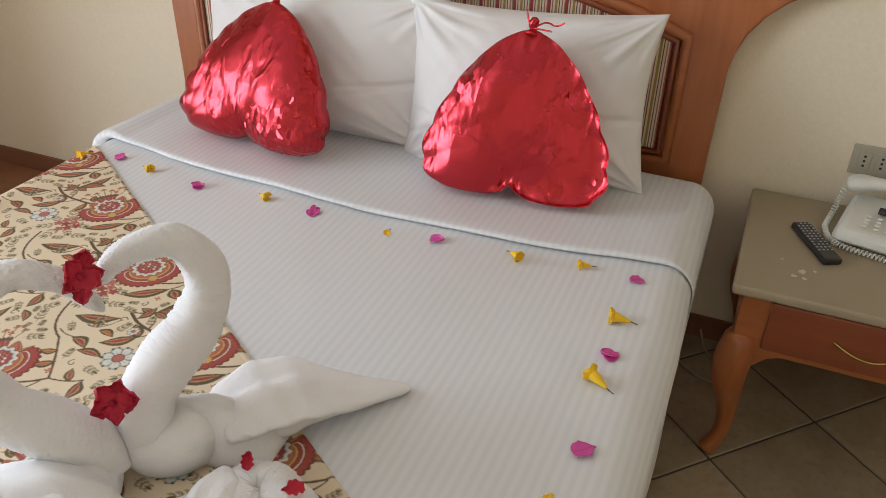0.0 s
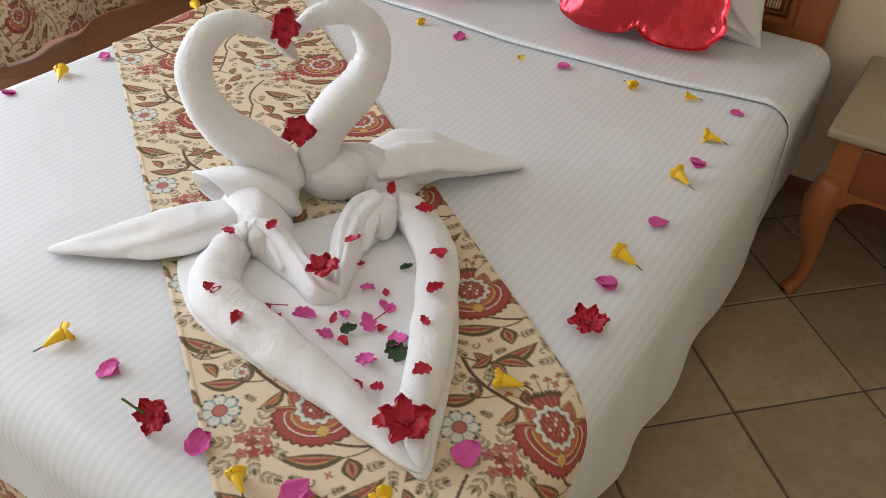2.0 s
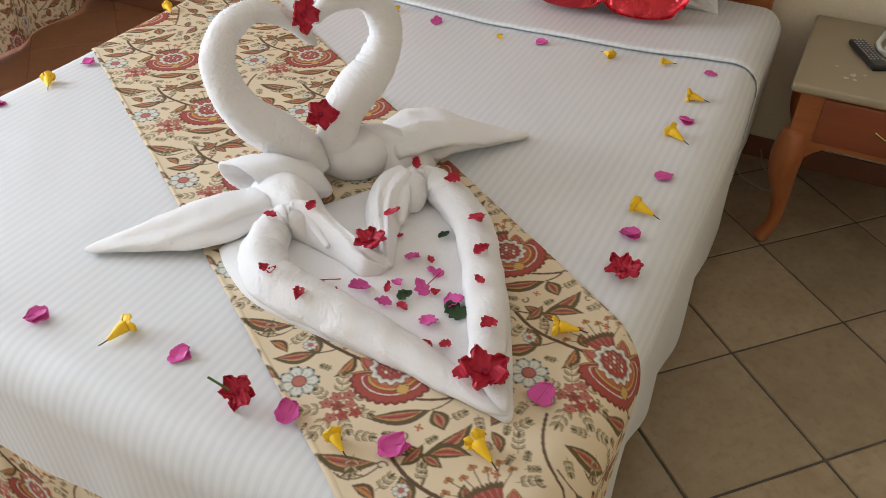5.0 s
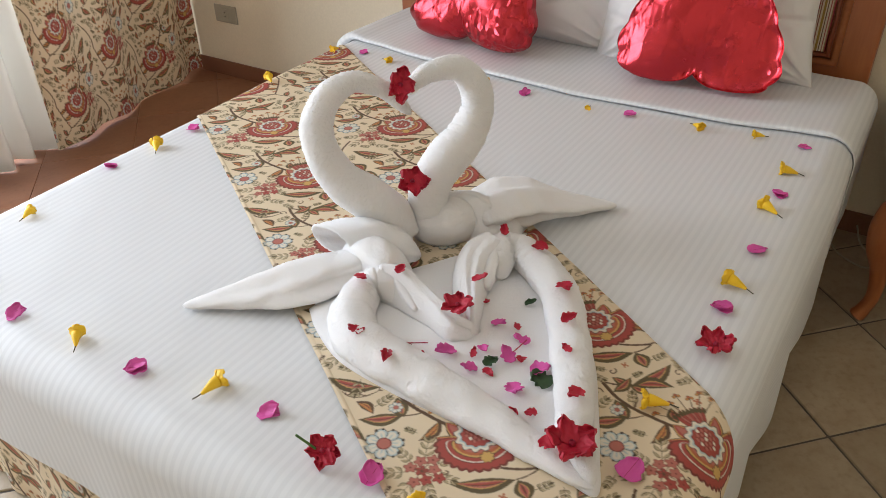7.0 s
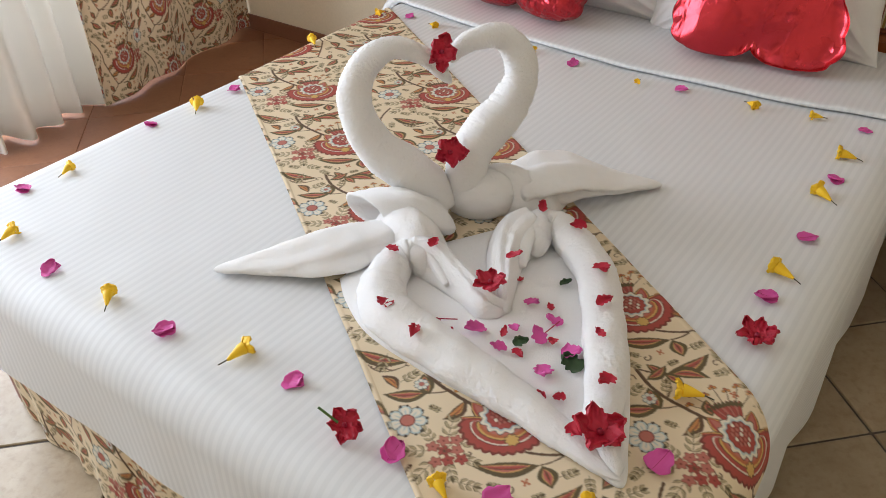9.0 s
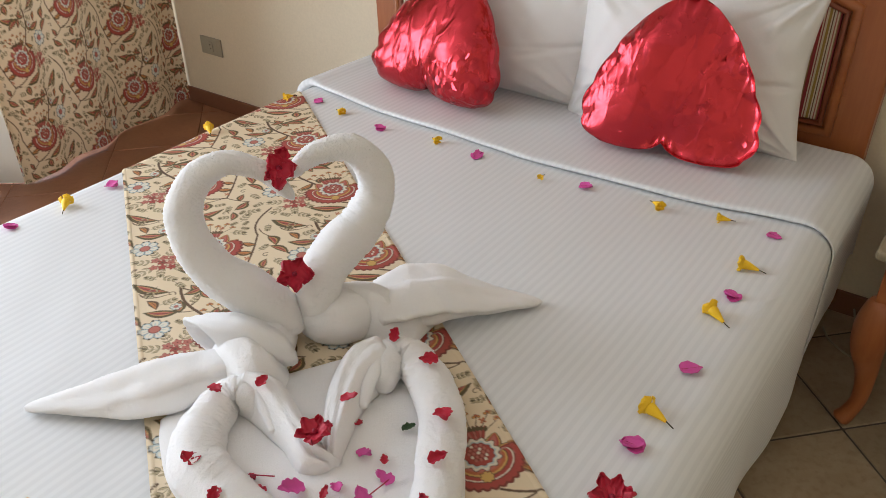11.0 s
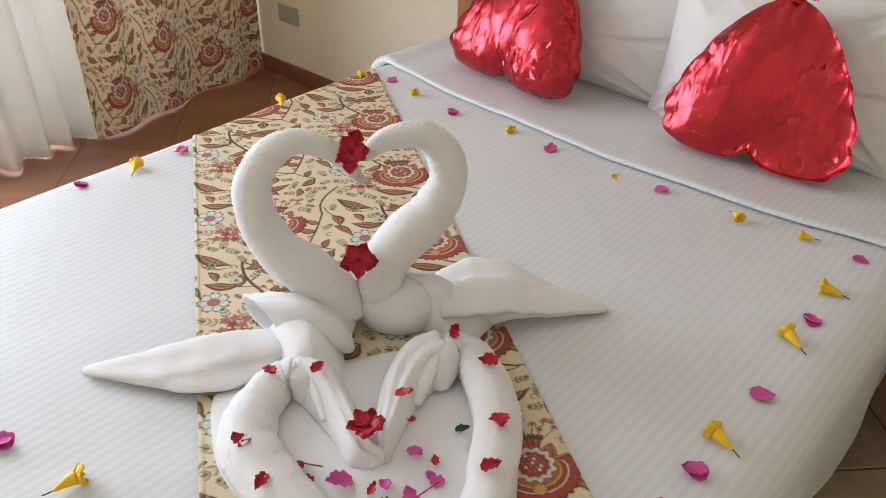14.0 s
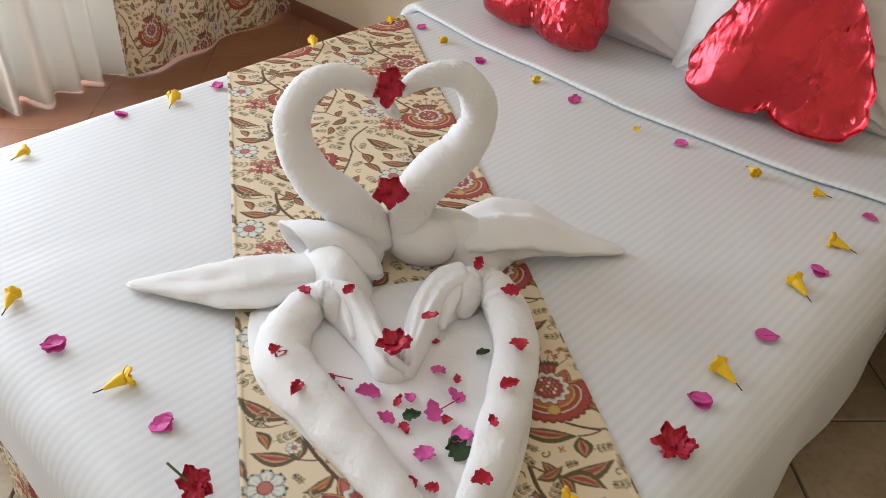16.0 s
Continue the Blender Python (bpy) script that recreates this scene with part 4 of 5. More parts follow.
def swan(neck, body, tail, band, seed, gathers=(), hood=None):
    ob = thing("towel_swan", "white terry towel folded into a swan with arched neck", "towel swan", group="towel swans")
    soft("neck", tube([(*sw(s, z, o), r) for s, z, o, r in neck], 300, 72, 0.028, seed, fuzz=0.0008, ridges=0.012, gathers=gathers, deep=0.38), TERRY, ob)
    for (s, z, o), size, yaw in body:
        soft("body", blob(sw(s, z, o), size, yaw, 60, 80, lumps=0.07, seed=seed, floor_z=BZ + 0.008), TERRY, ob)
    soft("tail", tube(tail, 140, 80, 0.05, seed + 1, 0.42, BZ + 0.007, fuzz=0.0006, ridges=0.20), TERRY, ob, "towel end drawn out flat to a point")
    if hood:
        # an open scroll of towel: outer skin to the mouth, then back inside
        axis = spline(hood, 40)
        th = np.linspace(0, 2 * np.pi, 60, endpoint=False)
        rings = []
        for inner in (False, True):
            for k, q in enumerate(axis[::-1] if inner else axis):
                r = q[3] - (0.006 if inner else 0)
                e1, e2 = np.array([-0.10, -0.12, 0.98]), np.array([0.78, -0.60, 0.06])
                rr = r * (1 + 0.05 * np.sin(3 * th + seed) + 0.04 * np.sin(5 * th + 9 * q[0]) + 0.02 * np.sin(7 * th + 40 * q[0]))
                back = 0.060 * ((39 - k if inner else k) / 39) ** 2 * (0.5 + 0.5 * np.sin(th)) ** 1.2
                rings.append(q[:3] + np.array([0.84, 0.52, 0.0]) * back[:, None] + e1 * (rr * 0.90 * np.cos(th))[:, None] + e2 * (rr * 0.95 * np.sin(th))[:, None])
        P = np.array(rings) + np.random.RandomState(5).normal(0, 0.0006, (80, 60, 3))
        P[..., 2] = np.maximum(P[..., 2], BZ + 0.006)
        soft("hood", P, TERRY, ob, "open scroll of towel at the swan's wing")
    soft("band", flap(*band, BZ + 0.006, seed + 2, 0.004, power=0.7), TERRY, ob, "towel band folded over the swan's back")
    return ob


swan([(0.030, 0.280, 0.016, 0.005), (0.014, 0.300, 0.008, 0.013), (-0.019, 0.333, 0.0, 0.018), (-0.076, 0.354, 0, 0.0215), (-0.128, 0.334, 0, 0.028), (-0.160, 0.285, 0, 0.0325), (-0.156, 0.227, 0, 0.0355),
      (-0.127, 0.168, 0, 0.041), (-0.075, 0.118, 0, 0.047), (-0.036, 0.068, 0.010, 0.050), (-0.026, 0.02, 0.025, 0.050)],
     [((-0.075, 0.040, 0.040), (0.072, 0.060, 0.052), 0.9)],
     [(-0.020, 0.985, BZ + 0.040, 0.050), (-0.062, 0.922, BZ + 0.036, 0.056), (-0.110, 0.858, BZ + 0.030, 0.056), (-0.178, 0.788, BZ + 0.020, 0.040), (-0.268, 0.706, BZ + 0.010, 0.010)],
     ([(-0.070, 1.045), (0.000, 1.055), (0.062, 1.020), (0.085, 0.965)], [(-0.095, 0.955), (-0.040, 0.935), (0.020, 0.922), (0.060, 0.915)], (0.055, 0.092, 0.078, 0.030)), 0.4, (),
     [(0.060, 1.045, BZ + 0.050, 0.010), (0.035, 1.045, BZ + 0.055, 0.034), (-0.020, 1.022, BZ + 0.064, 0.056), (-0.075, 0.995, BZ + 0.068, 0.050), (-0.112, 0.972, BZ + 0.066, 0.042), (-0.135, 0.958, BZ + 0.064, 0.038)])
swan([(0.034, 0.316, 0.008, 0.009), (0.052, 0.336, 0.004, 0.016), (0.090, 0.350, 0, 0.0215), (0.146, 0.348, 0, 0.026), (0.179, 0.306, 0, 0.032), (0.180, 0.262, 0, 0.0355), (0.150, 0.213, 0, 0.042),
      (0.101, 0.173, 0, 0.045), (0.062, 0.132, 0, 0.043), (0.050, 0.080, 0.006, 0.045), (0.058, 0.03, 0.015, 0.050)],
     [((0.080, 0.042, 0.020), (0.078, 0.060, 0.056), 0.9)],
     [(0.075, 1.225, BZ + 0.045, 0.055), (0.115, 1.290, BZ + 0.052, 0.076), (0.162, 1.350, BZ + 0.046, 0.072), (0.222, 1.405, BZ + 0.026, 0.046), (0.310, 1.480, BZ + 0.010, 0.010)],
     ([(-0.005, 1.240), (0.050, 1.290), (0.110, 1.305), (0.175, 1.300)], [(0.015, 1.175), (0.075, 1.180), (0.130, 1.195), (0.180, 1.225)], (0.085, 0.092, 0.070, 0.022)), 1.9, (0.49, 0.53, 0.58, 0.62))

# ---- heart of rolled towel ----
heart = thing("towel_heart", "white terry bath towel rolled into a heart shape", "towel")
cx, cy = 0.27, 0.90
hub = [(-0.050, 0.825), (0.000, 0.785), (0.090, 0.738), (0.210, 0.722), (0.330, 0.718), (0.440, 0.716), (0.520, 0.708), (0.595, 0.698), (0.570, 0.770), (0.530, 0.860)]
hub += [(0.480, 0.960), (0.410, 1.060), (0.330, 1.130), (0.250, 1.170), (0.180, 1.175), (0.105, 1.130), (0.060, 1.063), (0.025, 1.000), (-0.010, 0.930), (-0.045, 0.870)]
rim = spline(hub + hub[:1], 180)[:-1]
s, k = np.meshgrid(np.linspace(0.001, 1, 60), np.arange(len(rim)), indexing="ij")
P = np.stack([cx + (rim[k, 0] - cx) * s, cy + (rim[k, 1] - cy) * s, BZ + 0.016 + 0.003 * wavy((rim[k, 0] - cx) * s * 22, (rim[k, 1] - cy) * s * 18, 1.0) - 0.008 * s ** 30], -1)
edge = P[-1:].copy()
edge[..., 2] = BZ + 0.004
soft("flat_towel", np.concatenate([P, edge]), TERRY, heart, "flat towel inside the rolled rim")
hz = BZ + 0.030
LEFT = [(0.095, 0.915, hz - 0.008, 0.020), (0.068, 0.930, hz + 0.010, 0.034), (0.042, 0.930, hz + 0.012, 0.038), (0.028, 0.898, hz + 0.006, 0.040), (0.045, 0.840, hz + 0.002, 0.043),
        (0.090, 0.795, hz, 0.046), (0.150, 0.772, hz - 0.002, 0.047), (0.225, 0.764, hz - 0.005, 0.045), (0.305, 0.755, hz - 0.009, 0.041), (0.390, 0.744, hz - 0.013, 0.035), (0.480, 0.728, hz - 0.016, 0.027), (0.590, 0.702, hz - 0.016, 0.012)]
RIGHT = [(0.232, 1.080, hz - 0.006, 0.020), (0.205, 1.112, hz + 0.012, 0.034), (0.198, 1.150, hz + 0.016, 0.037), (0.228, 1.162, hz + 0.013, 0.038), (0.280, 1.138, hz + 0.007, 0.039),
         (0.348, 1.082, hz + 0.004, 0.038), (0.408, 0.998, hz + 0.001, 0.037), (0.452, 0.920, hz, 0.036), (0.496, 0.838, hz - 0.002, 0.032), (0.528, 0.768, hz - 0.006, 0.026), (0.585, 0.704, hz - 0.013, 0.013)]
soft("rolled_rim", tube(LEFT, 340, 72, 0.060, 0.7, 0.66, BZ + 0.006, 6, 0.0008, 0.05, (0.19, 0.27, 0.36), 0.6), TERRY, heart, "rolled towel edge with soft creases")
soft("rolled_rim", tube(RIGHT, 340, 72, 0.060, 2.6, 0.78, BZ + 0.006, 6, 0.0008, 0.04, (0.17, 0.26, 0.36), 0.7), TERRY, heart, "rolled towel edge with soft creases")
soft("flap", flap([(0.010, 0.975), (0.064, 0.998), (0.124, 0.976), (0.182, 0.948), (0.236, 0.930), (0.272, 0.930)], [(0.050, 0.905), (0.085, 0.905), (0.137, 0.897), (0.182, 0.888), (0.230, 0.872), (0.262, 0.890)],
                  (0.060, 0.060, 0.050, 0.044, 0.038, 0.022), BZ + 0.012, 1.1, 0.005, power=0.6), TERRY, heart, "loose towel flap drawn into the notch")
soft("flap", flap([(0.140, 1.172), (0.116, 1.112), (0.138, 1.044), (0.176, 0.986), (0.214, 0.944), (0.240, 0.905)], [(0.228, 1.125), (0.222, 1.075), (0.222, 1.045), (0.236, 1.005), (0.258, 0.949), (0.274, 0.915)],
                  (0.070, 0.068, 0.058, 0.050, 0.042, 0.024), BZ + 0.012, 3.3, 0.006, power=0.55), TERRY, heart, "loose towel flap drawn into the notch")
soft("fold", tube([(0.186, 1.150, hz + 0.026, 0.010), (0.196, 1.110, hz + 0.030, 0.013), (0.212, 1.065, hz + 0.020, 0.013), (0.226, 1.025, hz - 0.002, 0.009)], 50, 24, 0.08, 3.2, 0.8), TERRY, heart)
soft("fold", tube([(0.170, 1.150, hz + 0.028, 0.009), (0.172, 1.105, hz + 0.032, 0.012), (0.190, 1.050, hz + 0.022, 0.012), (0.212, 1.000, hz + 0.006, 0.008)], 50, 24, 0.08, 1.2, 0.8), TERRY, heart)
soft("fold", tube([(0.052, 0.945, hz + 0.026, 0.009), (0.082, 0.935, hz + 0.022, 0.012), (0.118, 0.918, hz + 0.012, 0.011), (0.150, 0.900, hz + 0.002, 0.008)], 50, 24, 0.08, 1.2, 0.8), TERRY, heart)


# ---- flowers and petals ----
def petal_mat(name, c1, c2, rough=0.55):
    m, n, l, b = mat(name, c1, rough)
    v = coords(n, l, (60, 260, 60))
    c = mix(n, l, noise_node(n, l, v, 1.0, 4), c1, c2)
    inf = n.new("ShaderNodeObjectInfo")
    c = mix(n, l, inf.outputs["Random"], c, mix(n, l, 0.35, c, c2))
    l.new(c, b.inputs["Base Color"])
    b.inputs["Sheen Weight"].default_value = 0.02
    bump(n, l, b, noise_node(n, l, v, 1.0, 3), 0.25, 0.001)
    return m


MAGENTA = petal_mat("magenta_bract", (0.64, 0.045, 0.30), (0.70, 0.11, 0.40))
RED = petal_mat("crimson_petal", (0.55, 0.004, 0.035), (0.40, 0.003, 0.025))
DARK_RED = petal_mat("dark_red_petal", (0.33, 0.005, 0.03), (0.42, 0.02, 0.07))
YELLOW = petal_mat("yellow_trumpet", (0.95, 0.64, 0.018), (0.92, 0.54, 0.012))
GREEN = petal_mat("leaf_green", (0.035, 0.085, 0.025), (0.02, 0.05, 0.015))
STEM = petal_mat("stem_green", (0.10, 0.20, 0.05), (0.07, 0.15, 0.035))
BROWN = petal_mat("dry_stem", (0.06, 0.05, 0.02), (0.04, 0.03, 0.015))


def leaf_grid(length, width, cup, curl, seed, ruffle=0.0, n=16, m=13, tip=1.0, jag=0.0):
    """One petal from its base at the origin along +x."""
    u, v = np.meshgrid(np.linspace(0, 1, n), np.linspace(-1, 1, m), indexing="ij")
    prof = np.sin(np.pi * np.clip(u, 0.02, 1) ** (0.62 / tip)) ** 0.5
    prof = np.where(u > 0.96, prof * 0.8, prof)
    x = length * u * (1 - 0.08 * v ** 2 * u)
    y = width / 2 * v * np.maximum(prof, 0.06)
    z = cup * v ** 2 * prof + curl * length * (u ** 2) + ruffle * np.sin(v * 7 + seed * 3 + 5 * u) * u ** 2 * (0.3 + abs(v)) + 0.0012 * wavy(u * 7, v * 4, seed)
    y = y * (1 + 0.10 * np.sin(u * 9 + seed * 2) + jag * np.sin(u * 19 + seed * 5 + 2 * np.sign(v)) * abs(v))
    x = x + jag * 0.35 * length * np.sin(v * 8 + seed) * u ** 4
    return np.stack([x, y, z], -1)


def turned(P, m):
    return P @ np.array(m.to_3x3()).T + np.array(m.translation)


def two_sided(P, t=0.0007):
    """Closes a petal into a thin solid."""
    du, dv = np.gradient(P, axis=0), np.gradient(P, axis=1)
    nn = np.cross(du, dv)
    nn /= np.maximum(np.linalg.norm(nn, axis=-1), 1e-9)[..., None]
    return np.concatenate([P, (P - nn * t)[:, ::-1]], 1)


def petal_part(name, P, material, parent, label=""):
    return adopt(name, grid_mesh(name, two_sided(P), wrap=True), material, parent, label)


def seat_on(ob, x, y, z, yaw, roll=0, pitch=0):
    ob.matrix_world = pose(x, y, z, roll, pitch, yaw)
    return ob


def bract(x, y, z, yaw, size, seed, both=True):
    """A loose bougainvillea bract, folded along its middle."""
    ob = thing("magenta_petal", "loose magenta bougainvillea petal lying on the bedding", "petal", group="magenta petals")
    rng = random.Random(seed)
    size *= 0.80
    P = leaf_grid(size, size * rng.uniform(0.80, 1.0), rng.uniform(0.10, 0.26) * size * 0.6, rng.uniform(0.02, 0.10), seed, 0.05 * size, jag=0.06)
    P[..., 0] -= size * 0.5
    petal_part("bract", P, MAGENTA, ob)
    if both:
        Q = leaf_grid(size * 0.85, size * 0.70, 0.10 * size, 0.22, seed + 2, 0.06 * size)
        Q[..., 0] -= size * 0.45
        petal_part("bract", turned(Q, pose(0, size * 0.08, 0.0025, 14, 0, 50)), MAGENTA, ob)
    curve_part("vein", [(-size * 0.48 + size * 0.9 * k / 6, 0, 0.0022 + 0.10 * size * (k / 6) ** 2) for k in range(7)], 0.0003, DARK_RED, ob)
    return seat_on(ob, x, y, z + 0.0015, yaw, rng.uniform(-9, 9), rng.uniform(-8, 4))


def trumpet(x, y, z, yaw, size, seed):
    """A fallen yellow trumpet flower on its side; its mouth at the origin, its stalk along +x."""
    ob = thing("yellow_trumpet_flower", "fallen yellow trumpet flower with a thin green stalk", "flower", group="yellow flowers")
    rng = random.Random(seed)
    size *= 0.74
    r = size * 0.24
    body = [(0, 0, r, r), (size * 0.18, 0, r * 0.95, r * 0.86), (size * 0.42, 0.001, r * 0.75, r * 0.58), (size * 0.66, 0.002, r * 0.5, r * 0.30), (size * 0.74, 0.002, r * 0.42, r * 0.2)]
    soft("flower_tube", tube(body, 24, 14, 0.05, seed), YELLOW, ob)
    for k in range(5):
        a = k * 72 + rng.uniform(-12, 12)
        Q = leaf_grid(size * 0.34, size * 0.42, 0.05 * size, 0.30, seed + k, 0.06 * size, 10, 9, 0.5)
        m = Matrix.Translation((size * 0.03, 0, r)) @ Matrix.Rotation(radians(a), 4, "X") @ Matrix.Translation((0, 0, r * 0.55)) @ Matrix.Rotation(radians(-112 + rng.uniform(-18, 18)), 4, "Y")
        Q = turned(Q, m)
        Q[..., 2] = np.maximum(Q[..., 2], 0.0006)
        petal_part("lobe", Q, YELLOW, ob)
    bend = rng.uniform(-0.25, 0.25)
    curve_part("stalk", [(size * (0.72 + 0.085 * k), 0.002 + bend * size * 0.09 * (k / 4) ** 2 * 4, r * 0.42 * (1 - k / 5) + 0.001) for k in range(5)], 0.0011, BROWN, ob, "thin dark green stalk")
    return seat_on(ob, x, y, z + 0.0008, yaw)


def bloom(x, y, z, yaw, size, seed, tilt=0, lean=0, stem=False, label="open crimson hibiscus flower resting on the bedding"):
    """A five-petalled crimson flower with ruffled petals."""
    ob = thing("crimson_flower", label, "flower", group="crimson flowers")
    rng = random.Random(seed)
    for k in range(6):
        Q = leaf_grid(size * rng.uniform(0.48, 0.66), size * rng.uniform(0.38, 0.54), 0.05 * size, rng.uniform(-0.12, 0.22), seed + k, 0.10 * size, 20, 15, 0.72, 0.14)
        m = Matrix.Rotation(radians(k * 66 + rng.uniform(-14, 14)), 4, "Z") @ Matrix.Translation((0, 0, 0.004 + 0.0015 * (k % 3))) @ Matrix.Rotation(radians(-rng.uniform(4, 26)), 4, "Y")
        petal_part("petal", turned(Q, m), RED, ob)
    soft("flower_heart", blob((0, 0, 0.010), (size * 0.07, size * 0.07, size * 0.1), 0, 10, 12), DARK_RED, ob)
    if stem:
        curve_part("stem", [(-size * (0.2 + 0.12 * k), size * 0.04 * k, 0.010 + 0.004 * k) for k in range(6)], 0.0020, STEM, ob, "short green stem")
    return seat_on(ob, x, y, z, yaw, tilt, lean)


def scrap(x, y, z, yaw, size, seed, kind="red", tilt=(0, 0)):
    """A small loose petal or leaf."""
    names = {"red": ("red_petal", "small loose dark red petal on the white towel", "petal", RED), "pink": ("pink_petal", "small loose pink petal on the white towel", "petal", MAGENTA), "leaf": ("green_leaf", "small curled dark green leaf on the white towel", "leaf", GREEN)}
    name, label, cat, m = names[kind]
    rng = random.Random(seed)
    P = leaf_grid(size, size * rng.uniform(0.55, 0.95), rng.uniform(0.1, 0.5) * size * 0.5, rng.uniform(0.0, 0.5), seed, 0.12 * size, 16, 11, 0.8, 0.20)
    P[..., 0] -= size / 2
    P[..., 2] -= P[..., 2].min()
    me = grid_mesh(name, two_sided(P), wrap=True)
    me.materials.append(m)
    ob = new(name, me)
    tagged(ob, label, cat, name.replace("_", " ") + "s")
    return seat_on(ob, x, y, z, yaw, *tilt)


TOP = BZ + 0.003
RUN = BZ + 0.008
for k, (x, y, yaw, size) in enumerate(((-0.800, 2.003, 20, 0.040), (-0.513, 1.958, 160, 0.042), (-0.173, 1.966, 70, 0.046), (0.150, 1.974, 10, 0.044), (0.611, 2.000, -10, 0.042), (0.611, 1.722, 150, 0.046), (0.630, 1.462, 40, 0.050),
                                      (0.621, 1.232, 190, 0.052), (-0.859, 1.295, 15, 0.044), (-0.881, 1.028, 200, 0.040), (-0.862, 0.666, 170, 0.046), (-0.539, 0.530, 60, 0.048), (-0.209, 0.540, 230, 0.050), (0.070, 0.582, 5, 0.050))):
    bract(x, y, TOP, yaw, size, 11 + k, k not in (3, 4, 6))
for k, (x, y, yaw, size) in enumerate(((0.621, 0.771, 80, 0.058), (0.467, 0.578, 30, 0.060), (0.296, 0.562, 95, 0.056))):
    bract(x, y, RUN, yaw, size, 41 + k, k != 0)
for k, (x, y, yaw, size) in enumerate(((-0.679, 1.976, 157, 0.046), (-0.315, 1.971, 150, 0.046), (0.035, 1.947, 91, 0.030), (0.346, 1.972, 140, 0.050), (0.486, 1.999, 20, 0.044), (0.595, 1.833, 6, 0.062), (0.600, 1.640, -34, 0.064), (0.612, 1.317, -18, 0.066),
                                      (-0.049, 0.586, -105, 0.066), (-0.370, 0.543, -48, 0.056), (-0.714, 0.556, -83, 0.056), (-0.849, 0.777, -77, 0.048), (-0.863, 1.168, -50, 0.060))):
    trumpet(x, y, TOP, yaw, size, 70 + k)
for k, (x, y, yaw, size) in enumerate(((0.593, 0.910, 20, 0.064), (0.573, 0.632, -33, 0.064), (0.384, 0.549, -35, 0.050), (-0.910, 1.659, -38, 0.056), (-0.892, 1.956, 81, 0.048))):
    trumpet(x, y, RUN, yaw, size, 90 + k)

bloom(0.645, 1.110, TOP, 20, 0.064, 5)
bloom(0.207, 0.553, TOP + 0.014, 20, 0.053, 8, 35, 10, True, "half-closed crimson flower with a green stem lying on the sheet")
bloom(0.228, 0.920, BZ + 0.058, 40, 0.056, 13, 14, -10, label="open crimson flower set in the notch of the towel heart")
bloom(0.536, 0.740, BZ + 0.036, 10, 0.074, 17, 10, 0, label="large crimson flower on the tip of the towel heart")
fx, fy, fz = sw(0.022, 0.335, 0.034)
bloom(fx - 0.014, fy - 0.004, fz + 0.008, 53, 0.062, 21, 55, 0, label="crimson flower tucked between the two swan beaks")
fx, fy, fz = sw(0.020, 0.147, 0.040)
bloom(fx - 0.015, fy - 0.004, fz + 0.008, 53, 0.061, 23, 50, 0, label="crimson flower tucked between the two swan necks")

IN = BZ + 0.020
for k, (x, y, kind, size) in enumerate(((0.291, 0.957, "pink", 0.030), (0.324, 0.966, "red", 0.020), (0.238, 1.003, "red", 0.016), (0.313, 1.042, "leaf", 0.022), (0.349, 0.938, "pink", 0.030), (0.302, 0.881, "pink", 0.024), (0.293, 0.863, "red", 0.020),
                                       (0.250, 0.839, "pink", 0.038), (0.211, 0.805, "red", 0.034), (0.348, 0.886, "pink", 0.032), (0.373, 0.889, "red", 0.022), (0.331, 0.857, "leaf", 0.028), (0.307, 0.824, "pink", 0.028), (0.339, 0.833, "red", 0.024),
                                       (0.302, 0.790, "red", 0.016), (0.301, 0.766, "red", 0.026), (0.412, 0.883, "pink", 0.034), (0.424, 0.861, "leaf", 0.040), (0.398, 0.816, "pink", 0.044), (0.418, 0.763, "red", 0.034), (0.444, 0.786, "red", 0.020), (0.180, 0.822, "red", 0.018))):
    scrap(x, y, IN, (k * 137) % 360, size, 200 + k, kind)
for k, (x, y, z, size) in enumerate(((0.032, 0.888, 0.069, 0.027), (0.086, 0.943, 0.072, 0.025), (0.108, 0.770, 0.055, 0.028), (0.190, 0.746, 0.053, 0.030), (0.226, 1.000, 0.066, 0.030), (0.190, 1.160, 0.072, 0.028), (0.278, 1.146, 0.066, 0.032), (0.373, 1.058, 0.058, 0.034),
                                    (0.416, 0.984, 0.055, 0.030), (0.446, 0.912, 0.053, 0.022), (0.502, 0.822, 0.052, 0.032), (0.503, 0.722, 0.038, 0.026), (0.118, 0.775, 0.056, 0.016))):
    scrap(x, y, BZ + z + (0.010 if x > 0.25 and y > 0.8 else 0.004), (k * 97) % 360, size, 300 + k, "red", ((k % 3 - 1) * 12, (k % 2) * 10 - 5))
twig = thing("flower_twig", "thin dry flower twig lying on the towel", "twig")
curve_part("twig_stem", [(0.165 + 0.012 * k, 0.815 + 0.006 * k, IN + 0.004 + 0.001 * k) for k in range(5)], 0.0011, DARK_RED, twig)
twig = thing("flower_twig", "thin dry flower twig lying on the towel", "twig")
curve_part("twig_stem", [(0.352 + 0.002 * k, 0.895 + 0.010 * k, IN + 0.004 + 0.001 * k) for k in range(5)], 0.0010, DARK_RED, twig)


